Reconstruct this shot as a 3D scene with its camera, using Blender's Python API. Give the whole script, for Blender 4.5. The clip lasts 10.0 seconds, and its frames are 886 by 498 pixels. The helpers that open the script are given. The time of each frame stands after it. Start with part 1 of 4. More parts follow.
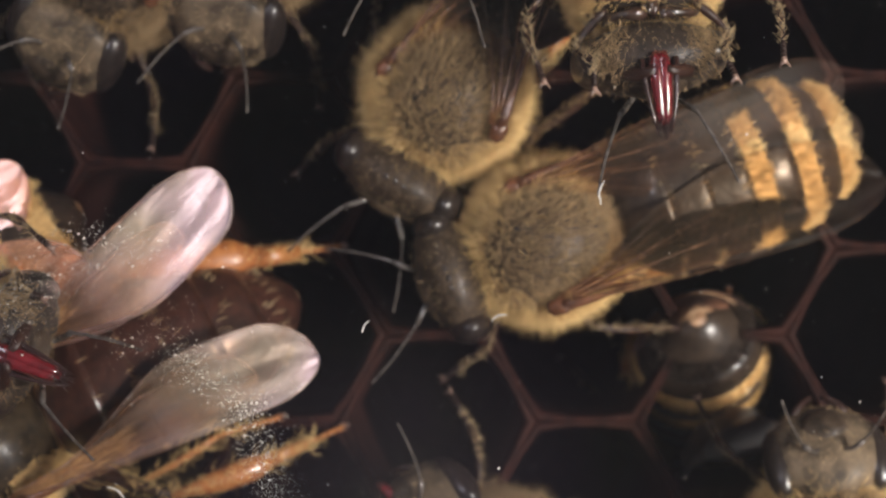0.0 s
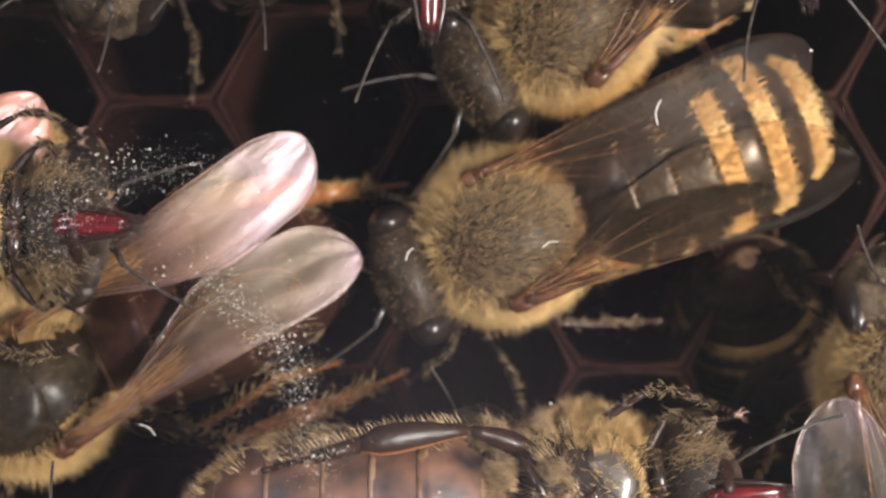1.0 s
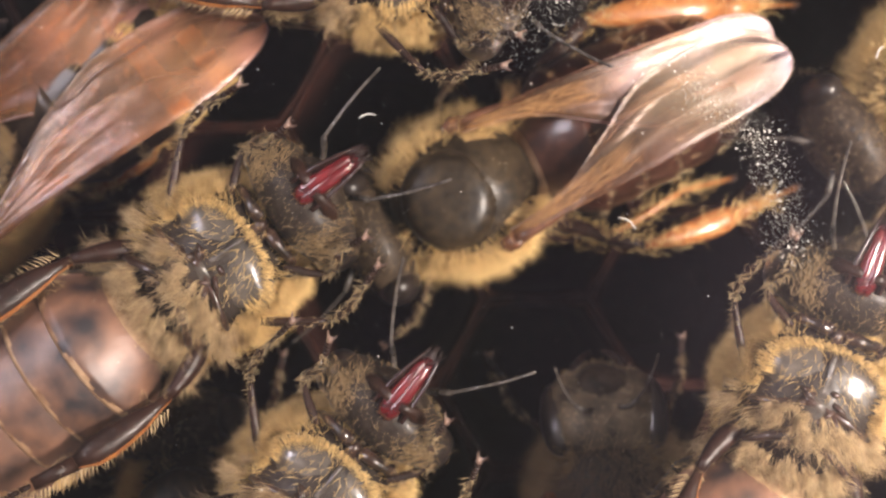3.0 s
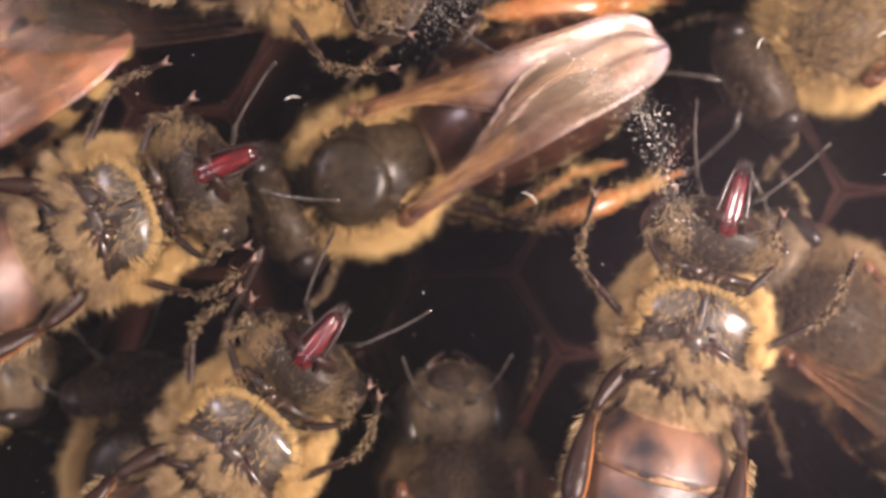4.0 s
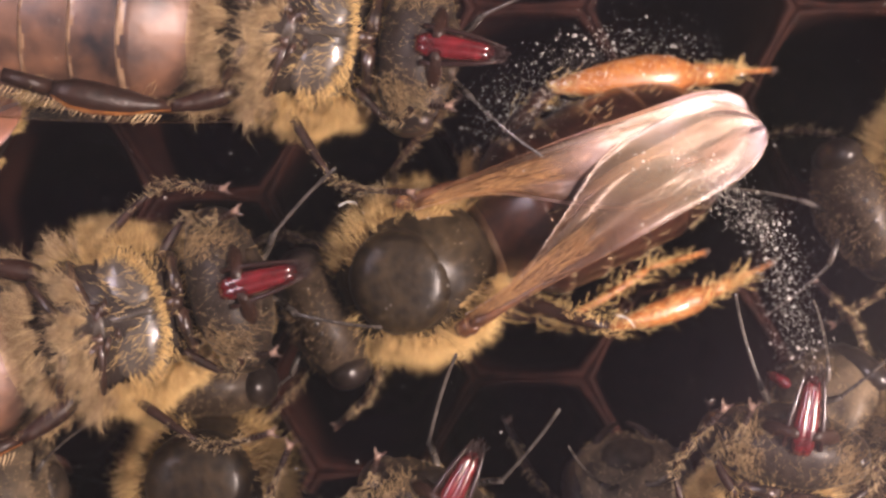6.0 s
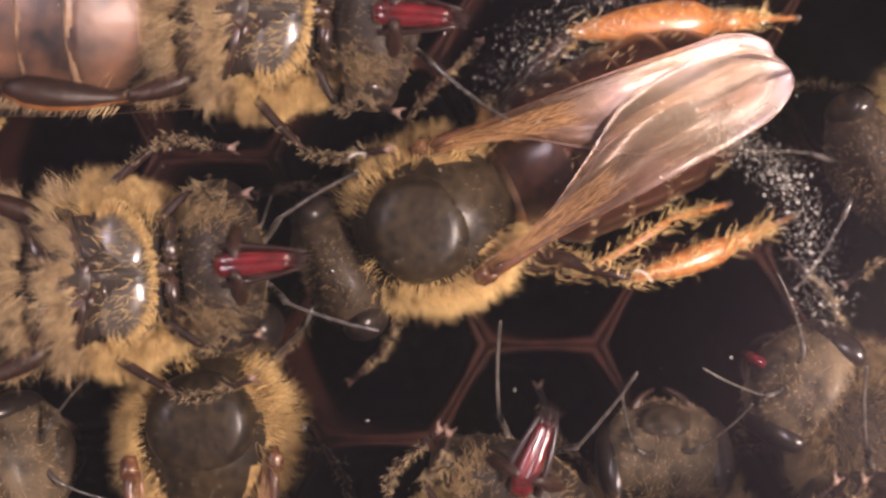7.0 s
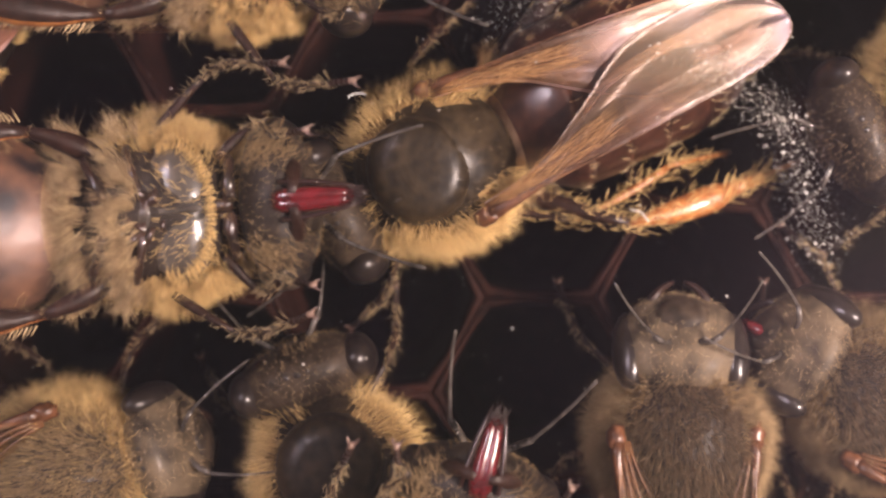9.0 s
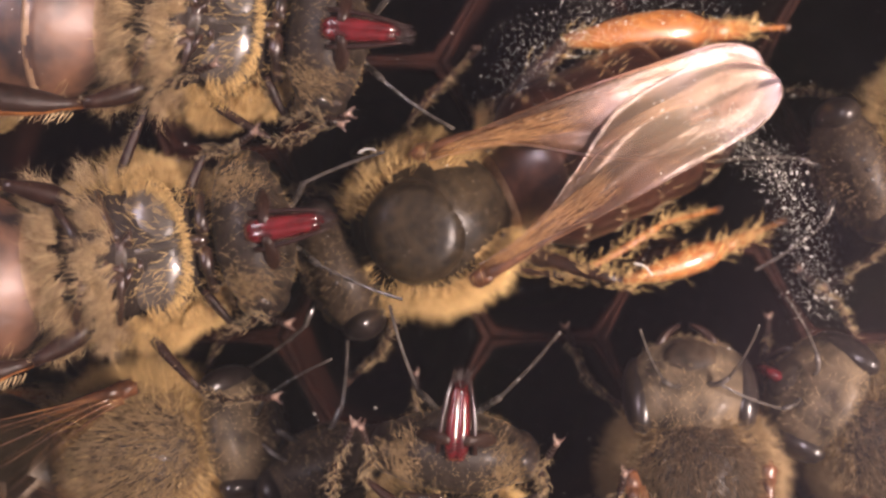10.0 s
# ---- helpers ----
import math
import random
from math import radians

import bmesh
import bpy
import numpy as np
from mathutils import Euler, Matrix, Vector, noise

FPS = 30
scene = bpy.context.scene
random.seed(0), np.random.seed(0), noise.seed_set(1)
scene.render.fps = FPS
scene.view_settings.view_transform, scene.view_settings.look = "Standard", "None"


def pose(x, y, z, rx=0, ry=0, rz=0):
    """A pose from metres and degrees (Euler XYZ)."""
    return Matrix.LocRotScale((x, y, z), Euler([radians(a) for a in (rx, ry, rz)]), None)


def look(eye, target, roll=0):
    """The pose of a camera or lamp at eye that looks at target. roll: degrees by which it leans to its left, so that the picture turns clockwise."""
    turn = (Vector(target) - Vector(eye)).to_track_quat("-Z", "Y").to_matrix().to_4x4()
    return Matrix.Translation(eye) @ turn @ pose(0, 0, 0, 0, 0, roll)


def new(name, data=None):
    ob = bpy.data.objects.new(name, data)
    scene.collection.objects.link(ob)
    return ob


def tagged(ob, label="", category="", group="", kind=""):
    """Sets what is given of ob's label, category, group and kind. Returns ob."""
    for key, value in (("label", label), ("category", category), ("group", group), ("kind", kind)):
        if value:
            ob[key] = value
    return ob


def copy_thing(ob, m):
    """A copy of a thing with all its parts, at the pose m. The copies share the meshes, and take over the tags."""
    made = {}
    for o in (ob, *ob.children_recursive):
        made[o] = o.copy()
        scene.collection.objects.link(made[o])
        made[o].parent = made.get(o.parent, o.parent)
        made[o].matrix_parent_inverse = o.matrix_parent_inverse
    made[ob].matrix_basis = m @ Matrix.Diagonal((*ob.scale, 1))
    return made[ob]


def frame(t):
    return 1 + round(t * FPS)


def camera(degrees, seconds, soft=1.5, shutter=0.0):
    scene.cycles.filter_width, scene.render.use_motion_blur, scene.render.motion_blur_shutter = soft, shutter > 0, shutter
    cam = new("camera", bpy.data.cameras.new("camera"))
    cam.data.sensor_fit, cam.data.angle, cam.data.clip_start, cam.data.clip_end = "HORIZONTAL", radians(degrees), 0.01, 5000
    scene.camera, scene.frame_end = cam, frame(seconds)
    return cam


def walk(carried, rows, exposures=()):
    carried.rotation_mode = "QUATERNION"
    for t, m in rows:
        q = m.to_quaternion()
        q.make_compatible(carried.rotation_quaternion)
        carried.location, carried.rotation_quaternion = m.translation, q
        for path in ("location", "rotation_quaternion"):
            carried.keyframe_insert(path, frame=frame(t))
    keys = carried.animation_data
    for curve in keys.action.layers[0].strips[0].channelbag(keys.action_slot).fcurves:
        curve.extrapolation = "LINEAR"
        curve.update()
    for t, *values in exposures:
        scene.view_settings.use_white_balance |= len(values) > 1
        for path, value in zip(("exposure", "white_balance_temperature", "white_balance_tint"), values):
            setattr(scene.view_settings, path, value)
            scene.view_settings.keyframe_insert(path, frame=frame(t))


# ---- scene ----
# An observation hive lying under its pane: the pane's inner face is z = 0, the comb's rims are 10.5 mm below it.
cam = camera(31, 10.0, soft=2.5)
cam.data.dof.use_dof = True
cam.data.dof.focus_distance = 0.0380
cam.data.dof.aperture_fstop = 105
PATH = [
    (0.0, pose(0.01075, 0.00486, 0.03826, 0, 0, -0.11)),
    (0.5, pose(0.01046, 0.00480, 0.03720, 0, 0, -0.03)),
    (1.0, pose(0.00965, 0.00312, 0.03628, 0, 0, -0.26)),
    (1.5, pose(0.00646, 0.00202, 0.03629, 0, 0, -0.41)),
    (2.0, pose(0.00443, 0.00186, 0.03717, 0, 0, -0.38)),
    (2.5, pose(0.00022, 0.00069, 0.03767, 0, 0, -0.41)),
    (3.0, pose(-0.00145, -0.00153, 0.03760, 0, 0, -0.58)),
    (3.2, pose(-0.00101, -0.00166, 0.03771, 0, 0, -0.61)),
    (4.3, pose(0.00081, -0.00241, 0.04185, 0, 0, -0.12)),
    (4.5, pose(0.00003, -0.00154, 0.04125, 0, 0, -0.12)),
    (5.0, pose(0.00000, -0.00000, 0.03820, 0, 0, 0.00)),
    (5.5, pose(-0.00096, 0.00018, 0.03614, 0, 0, -0.21)),
    (5.7, pose(-0.00103, 0.00064, 0.03549, 0, 0, -0.20)),
    (6.8, pose(-0.00140, 0.00008, 0.03455, 0, 0, -0.00)),
    (7.0, pose(-0.00138, -0.00038, 0.03411, 0, 0, -0.08)),
    (7.5, pose(-0.00067, -0.00021, 0.03442, 0, 0, -0.14)),
    (8.0, pose(-0.00009, 0.00013, 0.03499, 0, 0, 0.34)),
    (8.5, pose(-0.00047, -0.00114, 0.03482, 0, 0, -0.24)),
    (9.0, pose(-0.00134, -0.00169, 0.03441, 0, 0, 0.04)),
    (9.5, pose(-0.00173, -0.00074, 0.03445, 0, 0, 0.19)),
    (10.0, pose(-0.00152, -0.00053, 0.03516, 0, 0, 0.19)),
]
EXPOSURES = [(0.0, -0.55, 6150, 11), (1.0, -0.27, 6150, 11), (1.5, -0.10, 6250, 12), (2.0, 0.08, 6380, 13), (3.2, 0.46, 6720, 17), (4.5, 0.27, 6980, 29), (10.0, 0.27, 7020, 29)]
walk(cam, PATH, EXPOSURES)

MM = 0.001

# ---------------------------------------------------------------- light
world = bpy.data.worlds.new("room")
world.use_nodes = True
world.node_tree.nodes["Background"].inputs[0].default_value = (0.85, 0.88, 1.0, 1)
world.node_tree.nodes["Background"].inputs[1].default_value = 0.12
scene.world = world


def area_lamp(name, eye, target, w, h, watts, colour):
    lamp = bpy.data.lights.new(name, "AREA")
    lamp.shape, lamp.size, lamp.size_y, lamp.energy, lamp.color = "RECTANGLE", w, h, watts, colour
    ob = new(name, lamp)
    ob.matrix_world = look(eye, target)
    return ob


# two added lamps, unseen, placed to give highlights from right and left
area_lamp("desk_lamp", (0.150, -0.015, 0.150), (0.004, 0, -0.004), 0.06, 0.07, 2.75, (1.0, 0.91, 0.82))
area_lamp("window_light", (-0.160, 0.085, 0.150), (0, 0, -0.004), 0.15, 0.18, 1.05, (0.92, 0.90, 1.0))


# ---------------------------------------------------------------- materials
def mat(name, base, dark=None, rough=0.5, scale=800.0, bump=0.0, coat=0.0, spec=0.5, island=0.0, subsurface=0.0, fine=4000.0):
    """A surface with two scales of mottling between dark and base, and fine relief."""
    m = bpy.data.materials.new(name)
    m.use_nodes = True
    nt = m.node_tree
    b = nt.nodes["Principled BSDF"]
    b.inputs["Roughness"].default_value = rough
    b.inputs["Coat Weight"].default_value = coat
    b.inputs["Coat Roughness"].default_value = 0.12
    b.inputs["Specular IOR Level"].default_value = spec
    if subsurface:
        b.inputs["Subsurface Weight"].default_value = subsurface
        b.inputs["Subsurface Radius"].default_value = (0.0008, 0.0004, 0.0002)
        b.inputs["Subsurface Scale"].default_value = 1.0
    dark = dark or tuple(c * 0.55 for c in base)
    tc = nt.nodes.new("ShaderNodeTexCoord")
    n1 = nt.nodes.new("ShaderNodeTexNoise")
    n1.inputs["Scale"].default_value, n1.inputs["Detail"].default_value = scale, 4
    n2 = nt.nodes.new("ShaderNodeTexNoise")
    n2.inputs["Scale"].default_value, n2.inputs["Detail"].default_value = fine, 3
    add = nt.nodes.new("ShaderNodeMath")
    add.operation = "ADD"
    ramp = nt.nodes.new("ShaderNodeMapRange")
    ramp.inputs["From Min"].default_value, ramp.inputs["From Max"].default_value = 0.75, 1.25
    mix = nt.nodes.new("ShaderNodeMix")
    mix.data_type = "RGBA"
    mix.inputs["A"].default_value, mix.inputs["B"].default_value = (*dark, 1), (*base, 1)
    link = nt.links.new
    link(tc.outputs["Object"], n1.inputs["Vector"])
    link(tc.outputs["Object"], n2.inputs["Vector"])
    link(n1.outputs["Fac"], add.inputs[0])
    link(n2.outputs["Fac"], add.inputs[1])
    link(add.outputs[0], ramp.inputs["Value"])
    fac = ramp.outputs["Result"]
    if island:
        geo = nt.nodes.new("ShaderNodeNewGeometry")
        spread = nt.nodes.new("ShaderNodeMix")
        spread.inputs["Factor"].default_value = island
        link(fac, spread.inputs["A"])
        link(geo.outputs["Random Per Island"], spread.inputs["B"])
        fac = spread.outputs["Result"]
    link(fac, mix.inputs["Factor"])
    link(mix.outputs["Result"], b.inputs["Base Color"])
    if bump:
        bp = nt.nodes.new("ShaderNodeBump")
        bp.inputs["Strength"].default_value, bp.inputs["Distance"].default_value = bump, 0.00005
        link(n2.outputs["Fac"], bp.inputs["Height"])
        link(bp.outputs["Normal"], b.inputs["Normal"])
        if coat > 0.8:
            link(bp.outputs["Normal"], b.inputs["Coat Normal"])
    return m


def clear_mat(name, tint, gloss, film, film_share, rough=0.15, outer_glare=False, patch=900, haze=None):
    """A clear sheet: light passes, part of it is caught by a pale film, and Fresnel drives the gloss. outer_glare:
    clearer near the hinge, the outer film painting glare.
    haze: the middle, radius and density of a patch that paints veiling glare."""
    m = bpy.data.materials.new(name)
    m.use_nodes = True
    nt = m.node_tree
    nt.nodes.remove(nt.nodes["Principled BSDF"])
    out = nt.nodes["Material Output"]
    link = nt.links.new
    clear = nt.nodes.new("ShaderNodeBsdfTransparent")
    clear.inputs["Color"].default_value = (*tint, 1)
    body = clear.outputs[0]
    if film_share:
        diff = nt.nodes.new("ShaderNodeBsdfDiffuse")
        hue = nt.nodes.new("ShaderNodeTexNoise")
        hue.inputs["Scale"].default_value = 260
        tone = nt.nodes.new("ShaderNodeMix")
        tone.data_type = "RGBA"
        tone.inputs["A"].default_value = (*[c * k for c, k in zip(film, (1.0, 1.05, 0.92))], 1)
        tone.inputs["B"].default_value = (*[c * k for c, k in zip(film, (0.98, 0.90, 1.08))], 1)
        span = nt.nodes.new("ShaderNodeMapRange")
        span.inputs["From Min"].default_value, span.inputs["From Max"].default_value = 0.4, 0.6
        link(hue.outputs["Fac"], span.inputs["Value"])
        link(span.outputs["Result"], tone.inputs["Factor"])
        link(tone.outputs["Result"], diff.inputs["Color"])
        pale = nt.nodes.new("ShaderNodeMixShader")
        tc = nt.nodes.new("ShaderNodeTexCoord")
        link(tc.outputs["Object"], hue.inputs["Vector"])
        no = nt.nodes.new("ShaderNodeTexNoise")
        no.inputs["Scale"].default_value, no.inputs["Detail"].default_value = patch, 5
        mr = nt.nodes.new("ShaderNodeMapRange")
        mr.inputs["From Min"].default_value, mr.inputs["From Max"].default_value = 0.3, 0.7
        mr.inputs["To Min"].default_value, mr.inputs["To Max"].default_value = film_share * 0.6, film_share * 1.4
        if outer_glare:
            pleat = nt.nodes.new("ShaderNodeVectorMath")
            pleat.operation = "MULTIPLY"
            pleat.inputs[1].default_value = (0.16, 1.0, 1.0)
            link(tc.outputs["Object"], pleat.inputs[0])
            link(pleat.outputs[0], no.inputs["Vector"])
            mr.inputs["To Min"].default_value, mr.inputs["To Max"].default_value = film_share * 0.45, film_share * 1.55
        else:
            link(tc.outputs["Object"], no.inputs["Vector"])
        link(no.outputs["Fac"], mr.inputs["Value"])
        share = mr.outputs["Result"]
        # thicker film round one point paints the veil of reflected light
        if haze:
            far = nt.nodes.new("ShaderNodeVectorMath")
            far.operation = "DISTANCE"
            far.inputs[1].default_value = haze[0]
            link(tc.outputs["Object"], far.inputs[0])
            fade = nt.nodes.new("ShaderNodeMapRange")
            fade.interpolation_type = "SMOOTHSTEP"
            fade.inputs["From Min"].default_value, fade.inputs["From Max"].default_value = haze[1], haze[1] * 0.2
            fade.inputs["To Min"].default_value, fade.inputs["To Max"].default_value = 1.0, 1.0 + haze[2] / film_share
            link(far.outputs["Value"], fade.inputs["Value"])
            veil = nt.nodes.new("ShaderNodeMath")
            veil.operation = "MULTIPLY"
            link(share, veil.inputs[0])
            link(fade.outputs["Result"], veil.inputs[1])
            share = veil.outputs[0]
        if outer_glare:
            sep = nt.nodes.new("ShaderNodeSeparateXYZ")
            link(tc.outputs["Object"], sep.inputs[0])
            # the film thickens outwards, painting glare on the outer wing
            along = nt.nodes.new("ShaderNodeMapRange")
            along.inputs["From Min"].default_value, along.inputs["From Max"].default_value = -0.0040, -0.0072
            along.inputs["To Min"].default_value, along.inputs["To Max"].default_value = 0.22, 1.35
            mul = nt.nodes.new("ShaderNodeMath")
            mul.operation = "MULTIPLY"
            amber = nt.nodes.new("ShaderNodeMix")
            amber.data_type = "RGBA"
            amber.inputs["A"].default_value = (0.85, 0.45, 0.19, 1)
            hinge = nt.nodes.new("ShaderNodeMapRange")
            hinge.inputs["From Min"].default_value, hinge.inputs["From Max"].default_value = -0.0028, -0.0064
            link(sep.outputs["X"], hinge.inputs["Value"])
            link(hinge.outputs["Result"], amber.inputs["Factor"])
            link(tone.outputs["Result"], amber.inputs["B"])
            link(amber.outputs["Result"], diff.inputs["Color"])
            link(sep.outputs["X"], along.inputs["Value"])
            link(along.outputs["Result"], mul.inputs[0])
            link(share, mul.inputs[1])
            # the film lies in clouds
            cloud = nt.nodes.new("ShaderNodeMapRange")
            cloud.inputs["From Min"].default_value, cloud.inputs["From Max"].default_value = 0.38, 0.60
            cloud.inputs["To Min"].default_value, cloud.inputs["To Max"].default_value = 0.55, 1.4
            link(hue.outputs["Fac"], cloud.inputs["Value"])
            thick = nt.nodes.new("ShaderNodeMath")
            thick.operation = "MULTIPLY"
            link(mul.outputs[0], thick.inputs[0])
            link(cloud.outputs["Result"], thick.inputs[1])
            share = thick.outputs[0]
        link(share, pale.inputs[0])
        link(body, pale.inputs[1])
        link(diff.outputs[0], pale.inputs[2])
        body = pale.outputs[0]
    shine = nt.nodes.new("ShaderNodeBsdfGlossy")
    shine.inputs["Roughness"].default_value = rough
    if outer_glare:
        # pleats tilt the sheen, and thin layers tint it pink and lilac
        tilt = nt.nodes.new("ShaderNodeBump")
        tilt.inputs["Strength"].default_value, tilt.inputs["Distance"].default_value = 0.45, 0.0003
        link(no.outputs["Fac"], tilt.inputs["Height"])
        link(tilt.outputs["Normal"], shine.inputs["Normal"])
        sheen = nt.nodes.new("ShaderNodeMix")
        sheen.data_type = "RGBA"
        sheen.inputs["A"].default_value, sheen.inputs["B"].default_value = (1.0, 0.86, 0.78, 1), (0.92, 0.85, 1.0, 1)
        link(span.outputs["Result"], sheen.inputs["Factor"])
        link(sheen.outputs["Result"], shine.inputs["Color"])
    fres = nt.nodes.new("ShaderNodeFresnel")
    fres.inputs["IOR"].default_value = gloss
    top = nt.nodes.new("ShaderNodeMixShader")
    link(fres.outputs[0], top.inputs[0])
    link(body, top.inputs[1])
    link(shine.outputs[0], top.inputs[2])
    link(top.outputs[0], out.inputs["Surface"])
    return m


CHITIN = mat("dark_chitin", (0.040, 0.028, 0.020), (0.016, 0.012, 0.010), 0.5, 900, 0.6, 0.05, 0.25)
BARE = mat("bare_thorax", (0.046, 0.031, 0.016), (0.012, 0.008, 0.005), 0.5, 800, 0.8, 0.22, 0.12)
BARE.node_tree.nodes["Principled BSDF"].inputs["Coat Roughness"].default_value = 0.26
FELT = mat("under_pile", (0.34, 0.21, 0.08), (0.13, 0.08, 0.03), 0.8, 1200, 0.9)
FACEM = mat("downy_face", (0.15, 0.11, 0.07), (0.024, 0.018, 0.013), 0.5, 650, 0.6, 0.04, 0.15, 0, 0, 1600)
HEADM = mat("head_chitin", (0.055, 0.038, 0.025), (0.017, 0.012, 0.008), 0.5, 500, 0.5, 0.04, 0.15)
EYE = mat("compound_eye", (0.026, 0.019, 0.016), (0.012, 0.009, 0.008), 0.3, 900, 0.2, 0.35)
AMBER = mat("amber_chitin", (0.30, 0.13, 0.045), (0.09, 0.038, 0.016), 0.24, 500, 0.15, 0.7)
ROOT = mat("wing_root_brown", (0.16, 0.062, 0.027), (0.05, 0.02, 0.01), 0.35, 900, 0.4, 0.3)
DARKRED = mat("dark_red_chitin", (0.058, 0.022, 0.014), (0.018, 0.008, 0.006), 0.28, 500, 0.15, 0.6)
STERN = mat("belly_plate", (0.24, 0.115, 0.052), (0.010, 0.006, 0.006), 0.5, 560, 1.0, 1.0, 0.4, 0, 0, 1300)
STERN.node_tree.nodes["Principled BSDF"].inputs["Coat IOR"].default_value = 1.62
STERN.node_tree.nodes["Principled BSDF"].inputs["Coat Roughness"].default_value = 0.46
STERN.node_tree.nodes["Principled BSDF"].inputs["Coat Tint"].default_value = (0.92, 0.88, 1.0, 1)
SEAM = mat("pale_membrane", (0.46, 0.30, 0.18), (0.18, 0.09, 0.045), 0.4, 900, 0.4, 0.4)
TERG = mat("tergite_brown", (0.040, 0.027, 0.018), (0.013, 0.009, 0.007), 0.36, 600, 0.4, 0.3, 0.3)
BANDM = mat("felt_band", (0.86, 0.60, 0.27), (0.58, 0.36, 0.13), 0.75, 900, 0.8)
GOLD = mat("gold_hair", (0.92, 0.66, 0.30), (0.36, 0.22, 0.08), 0.6, 500, 0, 0, 0.4, 0.7)
PALE = mat("pale_hair", (0.80, 0.60, 0.33), (0.16, 0.08, 0.035), 0.5, 500, 0, 0, 0.5, 0.8)
DUSTY = mat("dusty_hair", (0.42, 0.29, 0.15), (0.17, 0.11, 0.055), 0.6, 500, 0, 0, 0.4, 0.6)
SHADEPILE = mat("shaded_back_hair", (0.17, 0.11, 0.06), (0.06, 0.04, 0.022), 0.6, 500, 0, 0, 0.4, 0.6)
RUST = mat("rust_hair", (0.60, 0.34, 0.14), (0.20, 0.09, 0.035), 0.45, 500, 0, 0, 0.6, 0.7)
DIMHAIR = mat("brown_hair", (0.50, 0.37, 0.21), (0.20, 0.14, 0.07), 0.55, 500, 0, 0, 0.4, 0.6)
LEGM = mat("leg_brown", (0.034, 0.014, 0.009), (0.012, 0.006, 0.004), 0.40, 600, 0.5, 0.06, 0.3)
LIMB = mat("coxa_brown", (0.060, 0.030, 0.020), (0.014, 0.008, 0.006), 0.28, 900, 1.0, 0.6, 0.5, 0, 0, 2200)
LEGO = mat("leg_orange", (0.40, 0.155, 0.042), (0.20, 0.062, 0.02), 0.38, 500, 0.2, 0.3)
CLAW = mat("claw_pad", (0.27, 0.17, 0.125), (0.06, 0.03, 0.025), 0.3, 900, 0.1, 0.5)
TONGUE = mat("tongue_red", (0.15, 0.012, 0.016), (0.040, 0.006, 0.006), 0.22, 500, 0.05, 1.0)
TIP = mat("tongue_tip", (0.03, 0.012, 0.010), None, 0.3, 900, 0, 0.4)
ANT = mat("antenna_horn", (0.10, 0.085, 0.075), (0.035, 0.03, 0.026), 0.24, 1000, 0.3, 0.9)
PLATE = mat("breast_grey", (0.12, 0.10, 0.082), (0.035, 0.028, 0.022), 0.34, 900, 0.5, 0.6, 0.4, 0, 0, 2600)
VEIN = mat("wing_vein", (0.22, 0.10, 0.04), (0.08, 0.035, 0.018), 0.35, 600, 0, 0.4)
PALERIM = mat("wing_edge", (0.55, 0.42, 0.34), (0.25, 0.16, 0.11), 0.3, 900, 0, 0.5)
WING = clear_mat("wing_membrane", (0.93, 0.88, 0.82), 1.10, (0.62, 0.44, 0.30), 0.010, 0.4)
# its pale outer film stands in for glare on the wing
GLAREWING = clear_mat("glare_wing", (0.95, 0.86, 0.76), 1.48, (0.98, 0.84, 0.78), 0.135, 0.36, True, 1500)
CLEARWING = clear_mat("clear_wing", (0.92, 0.88, 0.84), 1.3, (0.85, 0.78, 0.74), 0.03, 0.2, True, 1500)
AMBERWING = clear_mat("amber_wing", (0.90, 0.68, 0.48), 1.6, (0.95, 0.56, 0.36), 0.17, 0.30, True, 1600)
# the pane's film includes a painted patch of veiling glare on the right
GLASS = clear_mat("pane_glass", (0.985, 0.985, 0.98), 1.45, (0.84, 0.77, 0.77), 0.0010, 0.0, False, 170, ((0.0095, -0.0030, 0.0), 0.0085, 0.0026))
WAX = mat("old_wax", (0.030, 0.0100, 0.0068), (0.011, 0.0046, 0.0036), 0.65, 300, 0.5, 0, 0.08, 0, 0, 2500)
FRAME = mat("hive_wood", (0.30, 0.19, 0.10), (0.18, 0.11, 0.055), 0.6, 60, 0.3, 0, 0.4, 0, 0, 600)
DUST = mat("pale_dust", (0.90, 0.87, 0.80), (0.42, 0.38, 0.32), 0.45, 900, 0, 0.3, 0.5, 0.7)
FIBRE = mat("white_fibre", (0.85, 0.82, 0.76), None, 0.4, 900, 0)


# ---------------------------------------------------------------- mesh helpers
def mesh_from(name, verts, faces, mats, slots=None, smooth=True):
    me = bpy.data.meshes.new(name)
    me.from_pydata([tuple(v) for v in verts], [], faces)
    for m in mats if isinstance(mats, (list, tuple)) else [mats]:
        me.materials.append(m)
    if slots is not None:
        me.polygons.foreach_set("material_index", slots)
    me.polygons.foreach_set("use_smooth", [smooth] * len(me.polygons))
    me.update()
    return me


def part(name, geo, material, parent, at=(0, 0, 0), label="", slots=None, smooth=True):
    """One mesh under a thing or a part; geo in millimetres of the thing's space, turning about at."""
    verts, faces = geo
    at = np.array(at, float)
    ob = new(name, mesh_from(name, (np.asarray(verts, float) - at) * MM, faces, material, slots, smooth))
    base, up = Vector((0, 0, 0)), parent
    while up is not None and up.parent is not None:
        base, up = base + up.location, up.parent
    ob.parent = parent
    ob.location = Vector(at * MM) - base
    return tagged(ob, label) if label else ob


